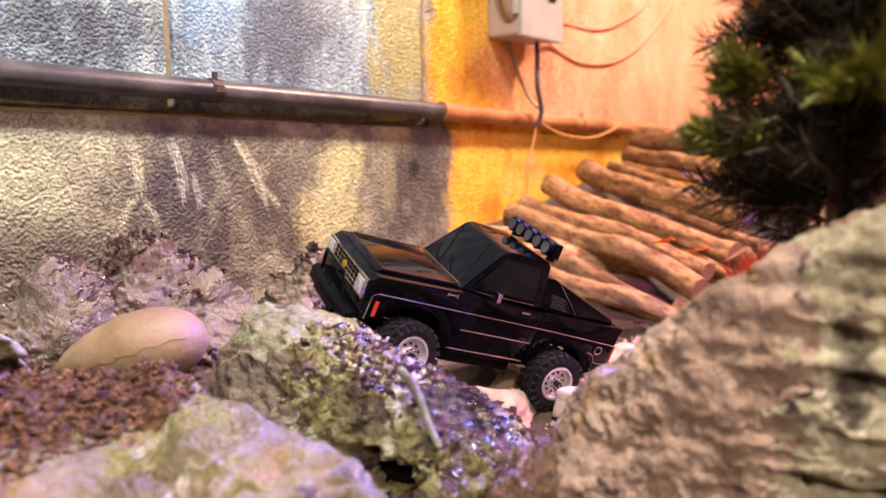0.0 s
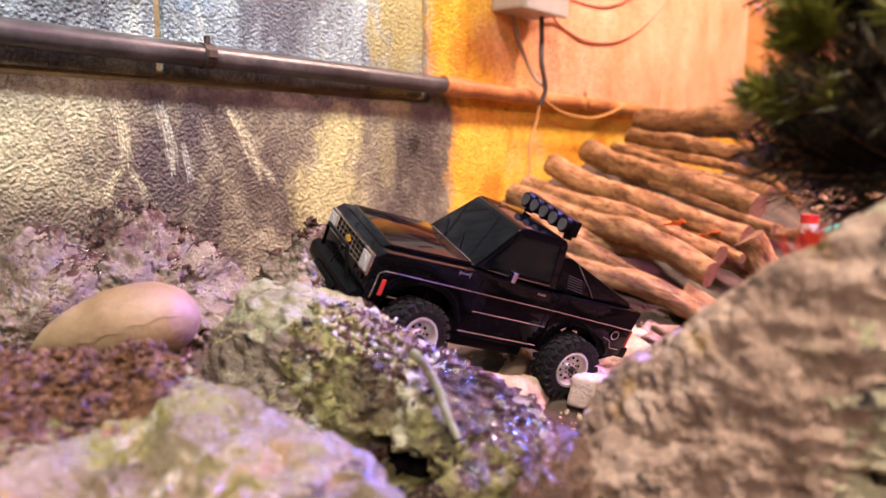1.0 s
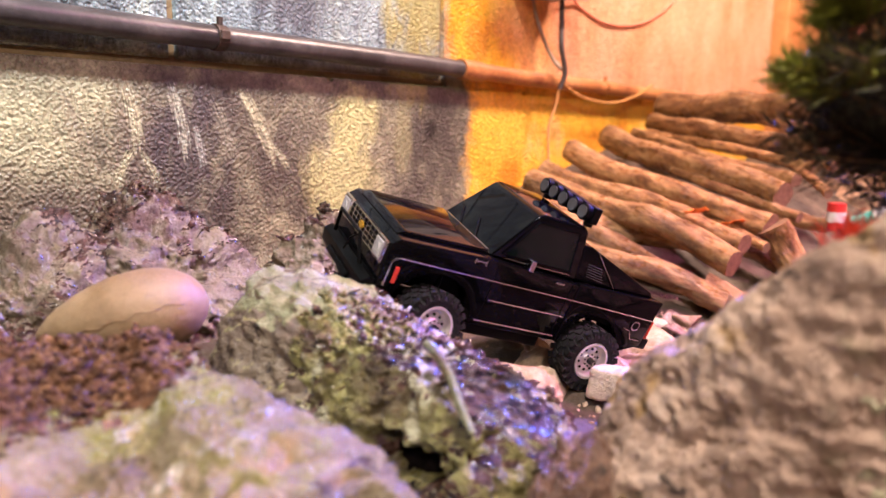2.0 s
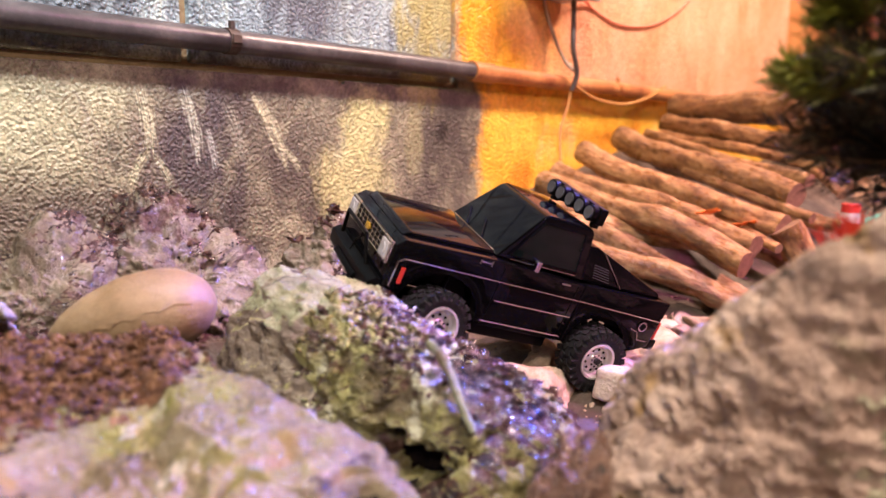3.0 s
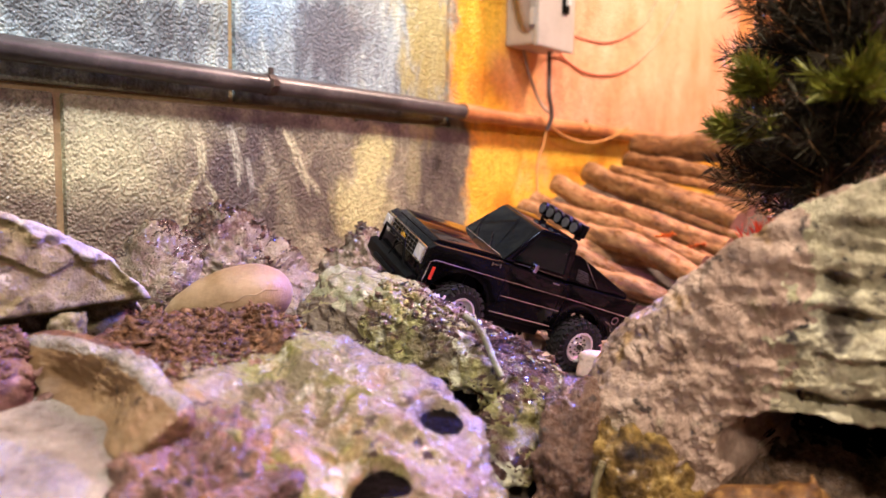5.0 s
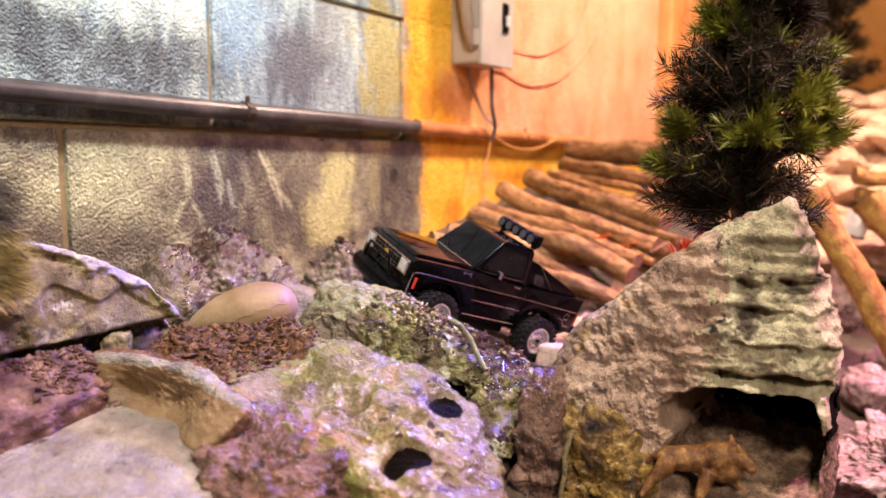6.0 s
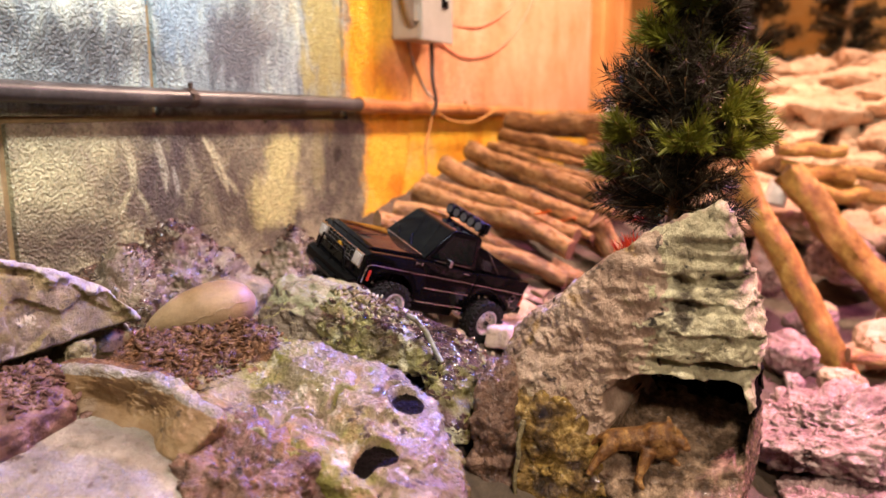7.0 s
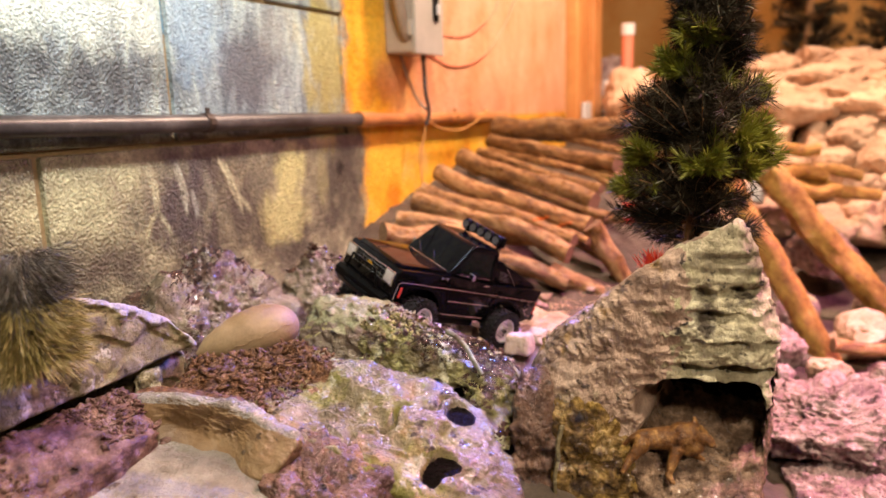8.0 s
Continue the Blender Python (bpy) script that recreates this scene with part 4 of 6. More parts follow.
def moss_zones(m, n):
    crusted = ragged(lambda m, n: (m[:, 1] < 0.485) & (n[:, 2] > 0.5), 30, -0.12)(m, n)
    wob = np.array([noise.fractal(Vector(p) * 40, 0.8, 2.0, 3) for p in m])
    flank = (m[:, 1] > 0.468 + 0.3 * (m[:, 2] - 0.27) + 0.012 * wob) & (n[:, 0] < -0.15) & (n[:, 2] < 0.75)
    # Inside the hole, shade is put in as a black colour.
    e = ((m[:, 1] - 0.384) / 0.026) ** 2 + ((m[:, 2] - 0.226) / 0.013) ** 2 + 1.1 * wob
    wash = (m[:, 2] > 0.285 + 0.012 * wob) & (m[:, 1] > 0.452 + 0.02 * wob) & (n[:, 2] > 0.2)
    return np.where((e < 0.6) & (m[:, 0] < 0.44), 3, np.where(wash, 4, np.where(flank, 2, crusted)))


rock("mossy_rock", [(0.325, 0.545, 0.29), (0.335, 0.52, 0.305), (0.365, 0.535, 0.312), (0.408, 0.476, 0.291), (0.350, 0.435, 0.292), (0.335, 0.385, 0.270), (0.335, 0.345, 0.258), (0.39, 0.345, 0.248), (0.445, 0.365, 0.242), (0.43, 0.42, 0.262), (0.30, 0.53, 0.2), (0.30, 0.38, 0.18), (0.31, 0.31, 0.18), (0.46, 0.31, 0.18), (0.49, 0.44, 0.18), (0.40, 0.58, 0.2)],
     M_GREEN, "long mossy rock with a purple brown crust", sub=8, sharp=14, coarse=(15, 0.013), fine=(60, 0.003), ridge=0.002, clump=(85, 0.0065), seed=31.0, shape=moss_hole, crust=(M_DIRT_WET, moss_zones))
for extra in (M_MOSSFACE, M_PIT_SHADE, M_PALEGREEN):
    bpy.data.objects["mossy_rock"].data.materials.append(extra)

# the smooth pebble
egg_tip, egg_end = Vector((0.236, 0.604, 0.280)), Vector((0.316, 0.534, 0.290))
dirs, faces = ico(6)
ax = (egg_end - egg_tip).normalized()
side = ax.cross(Vector((0, 0, 1))).normalized()
up = side.cross(ax)
ev = []
for d in dirs:
    k = 0.5 + 0.5 * d[0]
    fat = 0.52 + 0.58 * k ** 0.75
    p = ax * (d[0] * 0.051) - up * (0.010 * (1 - k) ** 2) + side * (d[1] * 0.031 * fat) + up * (d[2] * 0.0290 * fat)
    ev.append(p + up * 0.0015 * noise.fractal(p * 30, 0.9, 2.0, 2))
egg = new("pebble", mesh_of("pebble", ev, faces, M_EGG))
egg.location = (egg_tip + egg_end) / 2 + ax * 0.0025
egg.data.shade_smooth()
crack = bmesh.new()
line = []
for i in range(15):
    u = -0.35 + 1.15 * i / 14
    k = 0.5 + 0.5 * u
    fat = 0.52 + 0.58 * k ** 0.75
    w = -math.sqrt(1 - u * u)
    a = 0.06 + 0.30 * u + 0.05 * math.sin(i * 1.7)
    line.append(ax * (u * 0.051) - up * (0.010 * (1 - k) ** 2) + side * (0.0309 * fat * -w * math.cos(a)) + up * (0.0289 * fat * -w * math.sin(a)))
part("crack", tube(line, 0.0006, 5, crack), M_BROWN, egg, "thin brown crack line")
tagged(egg, "smooth tan egg-shaped pebble with a thin crack", "pebble")

# the cave rock: layered stone over a hollow


def cave_shape(pos):
    out = pos.copy()
    y, z = pos[:, 1], pos[:, 2]
    front = np.clip((0.475 - pos[:, 0]) / 0.06, 0, 1)
    wob = np.array([noise.fractal(Vector(p) * 40, 0.9, 2.0, 3) for p in pos])
    slow = np.array([noise.noise(Vector(p) * 16) for p in pos])
    # broken ledges above the hollow
    ledge = np.zeros(len(pos))
    for k, (zc, depth, reach) in enumerate(((0.366, 0.009, 0.005), (0.338, 0.026, 0.007), (0.318, 0.014, 0.005), (0.292, 0.026, 0.008), (0.266, 0.026, 0.006))):
        below = zc + 0.008 * slow + 0.10 * (y - 0.15) + 0.003 * wob - z
        gap = np.clip(0.7 + 2.4 * np.sin(y * 45 + k * 2.1) * slow + 0.9 * wob, 0.0, 1.5)
        ledge += depth * gap * np.exp(-np.clip(below, 0, 1) / reach) / (1 + np.exp(np.clip(-below / 0.0009, -50, 50)))
    strata = np.array([noise.noise(Vector((p[0] * 20, p[1] * 22, p[2] * 150))) for p in pos])
    out[:, 0] += 0.0035 * strata * front / (1 + np.exp(np.clip((y - 0.21) / 0.01, -50, 50)))
    right = 1 / (1 + np.exp((y - 0.160 + 0.03 * slow + 0.15 * (z - 0.30)) / 0.008))
    out[:, 0] += ledge * front * right
    # hollow
    e = ((y - 0.150 - 0.010 * slow) / 0.049) ** 4 + ((z - 0.214) / 0.038) ** 4
    inside = 1 / (1 + np.exp(np.clip((e + wob * 0.45 - 1) / 0.07, -50, 50)))
    out[:, 0] += inside * front * (0.040 + 0.085 * np.clip((z - 0.178) / 0.035, 0, 1))
    # the foot of the hollow runs forward as a floor
    floor = np.exp(-((z - 0.130) / 0.024) ** 2) * right
    out[:, 0] -= 0.040 * floor * front
    return out


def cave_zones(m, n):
    # The back of the hollow is painted black in place of shade.
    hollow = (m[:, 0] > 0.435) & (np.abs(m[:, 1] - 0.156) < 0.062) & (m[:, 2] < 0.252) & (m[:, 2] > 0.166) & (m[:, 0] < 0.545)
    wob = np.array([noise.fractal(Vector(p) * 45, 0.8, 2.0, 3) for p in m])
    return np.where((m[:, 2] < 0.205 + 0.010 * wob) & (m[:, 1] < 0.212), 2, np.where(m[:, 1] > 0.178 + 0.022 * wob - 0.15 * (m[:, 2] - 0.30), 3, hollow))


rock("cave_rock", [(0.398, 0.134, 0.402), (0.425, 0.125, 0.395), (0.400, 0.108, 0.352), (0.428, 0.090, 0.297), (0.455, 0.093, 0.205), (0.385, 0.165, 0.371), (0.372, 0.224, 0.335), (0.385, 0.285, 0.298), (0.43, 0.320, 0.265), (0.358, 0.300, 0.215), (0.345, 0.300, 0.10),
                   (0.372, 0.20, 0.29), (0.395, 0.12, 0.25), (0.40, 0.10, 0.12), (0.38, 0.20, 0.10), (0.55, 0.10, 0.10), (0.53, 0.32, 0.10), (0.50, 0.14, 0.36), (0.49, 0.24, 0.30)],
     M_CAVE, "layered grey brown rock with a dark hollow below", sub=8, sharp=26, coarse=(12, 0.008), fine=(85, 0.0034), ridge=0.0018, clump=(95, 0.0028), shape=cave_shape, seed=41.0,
     crust=(M_PIT_SHADE, cave_zones))
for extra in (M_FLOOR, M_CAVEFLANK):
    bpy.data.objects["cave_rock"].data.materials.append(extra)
rock("stone", [(0.352, 0.300, 0.232), (0.356, 0.250, 0.236), (0.372, 0.222, 0.222), (0.372, 0.205, 0.18), (0.350, 0.20, 0.10), (0.325, 0.305, 0.10), (0.40, 0.305, 0.24), (0.41, 0.21, 0.21), (0.41, 0.30, 0.10), (0.41, 0.20, 0.10)],
     M_GLINTCRUST, "wet golden brown crusted stone with painted glints under the layered rock", sub=7, sharp=7, coarse=(30, 0.012), fine=(85, 0.004), clump=(95, 0.011), seed=47.0)

rock("stone", [(0.330, 0.312, 0.218), (0.345, 0.280, 0.228), (0.385, 0.290, 0.262), (0.385, 0.325, 0.250), (0.322, 0.315, 0.10), (0.332, 0.272, 0.10), (0.39, 0.28, 0.10), (0.39, 0.33, 0.10)],
     M_FOOT, "smooth grey brown stone at the foot of the layered rock", sub=7, sharp=8, coarse=(20, 0.012), fine=(70, 0.004), ridge=0.002, clump=(70, 0.006), seed=53.0)


def twig(points, r, m, label):
    return tagged(smooth(part("twig", tube(points, r, 9, taper=0.7), m), 60), label, "twig")


twig([(0.338, 0.266, 0.214), (0.333, 0.2685, 0.198), (0.333, 0.268, 0.184), (0.330, 0.2705, 0.166), (0.331, 0.270, 0.150), (0.329, 0.272, 0.130)], 0.0024, M_LEFT, "thin pale twig standing in a crack")
twig([(0.352, 0.385, 0.285), (0.346, 0.372, 0.283), (0.342, 0.360, 0.274), (0.338, 0.350, 0.262), (0.338, 0.343, 0.252)], 0.0030, M_PALEGREEN, "short curved pale twig lying on the mossy rock")

# small stones round the truck
rock("pale_stone", [(0.557, 0.411, 0.219), (0.561, 0.377, 0.222), (0.582, 0.376, 0.222), (0.582, 0.412, 0.219), (0.554, 0.413, 0.19), (0.560, 0.373, 0.19), (0.59, 0.376, 0.19), (0.59, 0.416, 0.19)], M_WHITE, "small pale rounded stone by the truck", "stone", sub=5, sharp=6, coarse=(20, 0.003), fine=(80, 0.001), seed=2.0)
rock("tan_stone", [(0.50, 0.475, 0.225), (0.53, 0.43, 0.222), (0.58, 0.445, 0.20), (0.55, 0.50, 0.20), (0.49, 0.49, 0.16), (0.51, 0.41, 0.16), (0.60, 0.43, 0.16), (0.57, 0.52, 0.16)], M_TAN, "tan stone under the truck", "stone", sub=5, sharp=16, coarse=(20, 0.004), seed=4.0)
rock("tan_stone", [(0.64, 0.36, 0.20), (0.70, 0.37, 0.21), (0.73, 0.46, 0.22), (0.65, 0.45, 0.19), (0.62, 0.34, 0.15), (0.74, 0.34, 0.15), (0.75, 0.48, 0.15), (0.62, 0.46, 0.15)], M_TAN, "tan stone beside the truck", "stone", sub=5, sharp=14, coarse=(20, 0.006), seed=6.0)
for i in range(26):
    x, y = random.uniform(0.56, 0.95), random.uniform(0.30, 0.50)
    s = random.uniform(0.010, 0.026)
    z = ground_height(x, y)
    cs = [(x + random.uniform(-s, s), y + random.uniform(-s, s), z + random.uniform(-s * 0.5, s * 0.9)) for _ in range(14)]
    rock("stone", cs, random.choice((M_TAN, M_WHITE, M_PINKROCK)), "small loose stone on the dirt", "stone", "loose stones round the truck", sub=4, sharp=12, coarse=(30, 0.003), fine=(90, 0.001), seed=50.0 + i)

# ---- the log ramp ----


def log(a, b, r, sag=0.0, seed=0.0, name="log", label="peeled brown branch laid on the sloping log ramp", group="logs of the ramp", taper=0.85, mat=None, knots=1.0):
    a, b = Vector(a), Vector(b)
    length = (b - a).length
    rot = (b - a).to_track_quat("Z", "Y").to_matrix().to_4x4()
    m = Matrix.Translation(a) @ rot
    n, sides = 44, 20
    bm = bmesh.new()
    rings = []
    for i in range(n + 1):
        t = i / n
        cx = 0.35 * r * noise.noise(Vector((seed, t * 2.2, 0))) * 2
        cy = 0.35 * r * noise.noise(Vector((seed + 9, t * 2.2, 0))) * 2
        rr = r * (1 + (taper - 1) * t)
        ring = []
        for k in range(sides):
            ang = 2 * math.pi * k / sides
            knob = 1 + 0.17 * knots * noise.noise(Vector((math.cos(ang) * 1.3 + seed, math.sin(ang) * 1.3, t * length / r * 0.45))) + 0.08 * knots * noise.noise(Vector((math.cos(ang) * 4, math.sin(ang) * 4 + seed, t * length / r * 2.0)))
            ring.append(bm.verts.new((cx + rr * knob * math.cos(ang), cy + rr * knob * math.sin(ang), t * length)))
        rings.append(ring)
    for p, q in zip(rings, rings[1:]):
        for k in range(sides):
            bm.faces.new((p[k], p[(k + 1) % sides], q[(k + 1) % sides], q[k]))
    f0, f1 = bm.faces.new(rings[0][::-1]), bm.faces.new(rings[-1])
    bmesh.ops.inset_region(bm, faces=[f0, f1], thickness=r * 0.12, depth=-r * 0.03)
    f0.material_index = f1.material_index = 1
    ob = part(name, bm, mat or M_LOG)
    ob.data.materials.append(M_CUT)
    smooth(ob, 50)
    ob.matrix_world = m
    return tagged(ob, label, "log", group)


LOGS = [
    ((0.80, 0.72, 0.292), (0.98, 0.60, 0.262), 0.018), ((0.90, 0.75, 0.300), (1.00, 0.52, 0.250), 0.016),
    ((0.86, 0.66, 0.268), (0.905, 0.43, 0.205), 0.017), ((0.92, 0.70, 0.285), (0.965, 0.435, 0.192), 0.019),
    ((0.985, 0.755, 0.325), (0.955, 0.44, 0.245), 0.021), ((1.045, 0.765, 0.338), (0.985, 0.44, 0.262), 0.018),
    ((1.12, 0.77, 0.362), (1.03, 0.43, 0.278), 0.020), ((1.25, 0.775, 0.384), (1.12, 0.44, 0.312), 0.023),
    ((1.34, 0.775, 0.390), (1.17, 0.44, 0.330), 0.012), ((1.39, 0.77, 0.396), (1.21, 0.43, 0.345), 0.010),
    ((1.42, 0.775, 0.412), (1.22, 0.42, 0.376), 0.019), ((1.47, 0.775, 0.448), (1.34, 0.40, 0.436), 0.030),
    ((1.10, 0.60, 0.27), (1.08, 0.40, 0.22), 0.016), ((1.20, 0.58, 0.29), (1.19, 0.40, 0.27), 0.013),
]
for i, (a, b, r) in enumerate(LOGS):
    log(a, b, r * 0.94, seed=i * 3.7, knots=1.1)
for i, (a, b, r) in enumerate((((1.36, 0.60, 0.392), (1.20, 0.40, 0.350), 0.008), ((1.44, 0.64, 0.425), (1.28, 0.38, 0.392), 0.009), ((1.30, 0.52, 0.368), (1.14, 0.39, 0.318), 0.007),
                               ((1.17, 0.62, 0.338), (1.09, 0.41, 0.290), 0.008), ((1.50, 0.60, 0.450), (1.34, 0.36, 0.410), 0.010), ((1.08, 0.58, 0.300), (1.00, 0.42, 0.262), 0.007))):
    log(a, b, r, seed=130 + i * 4.1, name="stick", label="thin peeled stick wedged between the ramp logs", group="thin sticks of the ramp")
log((1.03, 0.425, 0.282), (1.06, 0.36, 0.165), 0.020, seed=61, name="log", label="short upright branch propping the log ramp", group="props of the ramp")
log((0.93, 0.47, 0.215), (0.955, 0.385, 0.175), 0.018, seed=64, name="log", label="short forked branch end beside the ramp", group="props of the ramp")

# ---- leaning poles and rubble past the ramp ----
log((1.06, 0.205, 0.378), (1.06, 0.030, 0.058), 0.021, seed=71, mat=M_POLE, name="leaning_pole", label="thick orange-brown peeled pole leaning on the rubble", group="leaning poles", taper=1.0)
log((1.30, 0.150, 0.36), (1.30, -0.13, 0.01), 0.027, seed=75, knots=2.0, mat=M_POLE, name="leaning_pole", label="thick orange-brown peeled pole leaning on the rubble", group="leaning poles", taper=1.0)
log((1.02, 0.03, 0.108), (1.10, -0.16, 0.085), 0.011, seed=79, name="stick", label="thin pale stick lying beside the poles", group="sticks")
log((1.45, 0.18, 0.36), (1.55, -0.02, 0.33), 0.014, seed=81, mat=M_POLE, name="stick", label="short orange stick on the stones", group="sticks")
for k, (a, b, r) in enumerate((((1.44, 0.185, 0.395), (1.50, 0.065, 0.385), 0.015), ((1.43, 0.160, 0.345), (1.52, 0.050, 0.335), 0.017), ((1.41, 0.150, 0.310), (1.50, 0.020, 0.300), 0.017))):
    log(a, b, r, seed=90 + k * 5, mat=M_POLE, name="stick", label="short orange stick on the stones", group="sticks")
log((1.50, 0.14, 0.33), (1.58, -0.06, 0.28), 0.016, seed=83, mat=M_POLE, name="stick", label="short orange stick on the stones", group="sticks")


def boulder(x, y, z, sx, sy, sz, m, label, seed, group="", sub=5, name="boulder", sharp=9, **how):
    rnd = random.Random(seed)
    cs = []
    for _ in range(16):
        a, e = rnd.uniform(0, 2 * math.pi), rnd.uniform(-1, 1)
        k = math.sqrt(1 - e * e)
        cs.append((x + sx * k * math.cos(a), y + sy * k * math.sin(a), z + sz * e))
    return rock(name, cs, m, label, "rock", group, sub=sub, sharp=sharp, coarse=(5 / max(sx, sy), 0.10 * min(sx, sy)), fine=(20 / max(sx, sy), 0.035 * min(sx, sy)), seed=seed, **how)


boulder(0.70, 0.03, 0.10, 0.14, 0.13, 0.065, M_PINKROCK, "rough rosy grey rock with cracks", 3, sub=7, sharp=14, ridge=0.006, clump=(40, 0.008))
boulder(0.86, -0.10, 0.09, 0.13, 0.12, 0.055, M_PINKROCK, "rough rosy grey rock with cracks", 8, sub=7, sharp=14, ridge=0.006, clump=(40, 0.008))
boulder(0.62, -0.10, 0.075, 0.13, 0.12, 0.05, M_PINKROCK, "rough rosy grey rock with cracks", 52, sub=7, sharp=14, ridge=0.006, clump=(40, 0.008))
boulder(0.575, 0.045, 0.070, 0.095, 0.060, 0.052, M_PINKROCK, "rough rosy grey rock with cracks", 57, sub=7, sharp=14, ridge=0.005, clump=(50, 0.006))
boulder(0.545, -0.015, 0.062, 0.085, 0.075, 0.045, M_PINKROCK, "rough rosy grey rock with cracks", 63, sub=7, sharp=14, ridge=0.006, clump=(45, 0.008))
boulder(0.98, 0.105, 0.11, 0.055, 0.05, 0.045, M_PINKROCK, "rounded rosy stone among the poles", 12)
boulder(0.95, 0.035, 0.085, 0.045, 0.04, 0.032, M_TAN, "rounded tan stone among the poles", 14)
boulder(1.15, -0.02, 0.10, 0.10, 0.06, 0.04, M_TAN, "flat tan stone among the poles", 18)
boulder(1.25, 0.17, 0.20, 0.07, 0.05, 0.09, M_PINKROCK, "upright rosy stone behind the poles", 22)
boulder(1.20, 0.22, 0.14, 0.09, 0.06, 0.09, M_TAN, "tan stone behind the cave rock", 25)
boulder(1.45, 0.05, 0.18, 0.10, 0.09, 0.10, M_PINKROCK, "rosy stone behind the poles", 29)

rnd = random.Random(41)
for i in range(22):
    x, y = rnd.uniform(0.82, 1.40), rnd.uniform(-0.24, 0.24)
    s = rnd.uniform(0.022, 0.052)
    boulder(x, y, ground_height(x, y) + s * 0.25, s, s * rnd.uniform(0.8, 1.2), s * rnd.uniform(0.5, 0.8), rnd.choice((M_TAN, M_PINKROCK, M_PINKROCK, M_FARSTONE)), "loose rosy or tan stone in the rubble by the poles", 300 + i, "rubble by the poles", sub=5, name="stone", sharp=14)

rnd = random.Random(5)
for row in range(8):
    for k in range(15):
        x = 1.66 + row * 0.125 + rnd.uniform(-0.03, 0.03)
        y = 0.45 - k * 0.105 + (0.05 if row % 2 else 0) + rnd.uniform(-0.02, 0.02)
        z = 0.215 + min(row, 4) * 0.060 + max(row - 4, 0) * 0.048 + rnd.uniform(-0.010, 0.012)
        flat = row >= 4
        boulder(x, y, z, rnd.uniform(0.085, 0.13) * (1.9 if flat else 1), rnd.uniform(0.065, 0.10) * (1.8 if flat else 1), rnd.uniform(0.05, 0.08) * (0.8 if flat else 1),
                M_FARSTONE, "pale flat flagstone on the stone bank" if flat else "pale angular stone of the stone bank", 100 + row * 20 + k, "stones of the bank", sub=5, name="bank_stone", sharp=26)
boulder(2.44, 0.66, 0.50, 0.17, 0.12, 0.17, M_FARSTONE, "pale rosy rock beside the boards", 39)
boulder(2.28, 0.58, 0.42, 0.14, 0.10, 0.10, M_FARSTONE, "pale rosy rock beside the boards", 44)
boulder(2.75, 0.55, 0.44, 0.25, 0.22, 0.16, M_PINKROCK, "rosy rock past the end of the wall", 33)
boulder(2.65, 0.30, 0.46, 0.22, 0.2, 0.14, M_FARSTONE, "pale rock past the end of the wall", 35)
boulder(2.95, 0.90, 0.50, 0.3, 0.3, 0.22, M_PINKROCK, "rosy rock past the end of the wall", 37)

# ---- artificial pines ----


def needle_part(name, specs, m, parent, label=""):
    """Needles: tapered slips (root, tip, width)."""
    verts, faces = [], []
    for a, b, w in specs:
        d = (b - a)
        s = d.cross(Vector((random.uniform(-1, 1), random.uniform(-1, 1), random.uniform(-1, 1))))
        if s.length < 1e-9:
            continue
        s = s.normalized() * w
        i = len(verts)
        mid = a + d * 0.55
        verts += [a - s * 0.6, a + s * 0.6, mid + s, b, mid - s]
        faces += [(i, i + 1, i + 2), (i, i + 2, i + 4), (i + 4, i + 2, i + 3)]
    ob = new(name, mesh_of(name, verts, faces, m))
    if parent:
        ob.parent = parent
    if label:
        tagged(ob, label)
    return ob


# fresh shoots of the near pine: height along the trunk, bearing, reach
TUFTS = ((0.47, 2.45, 0.42), (0.26, 2.15, 0.66), (0.25, -2.85, 0.68), (0.31, -2.25, 0.62), (0.23, -2.20, 0.70), (0.25, -1.35, 0.68), (0.29, -1.70, 0.62), (0.41, -1.05, 0.56), (0.18, 2.10, 0.68), (0.55, 2.9, 0.30), (0.28, 0.6, 0.60))


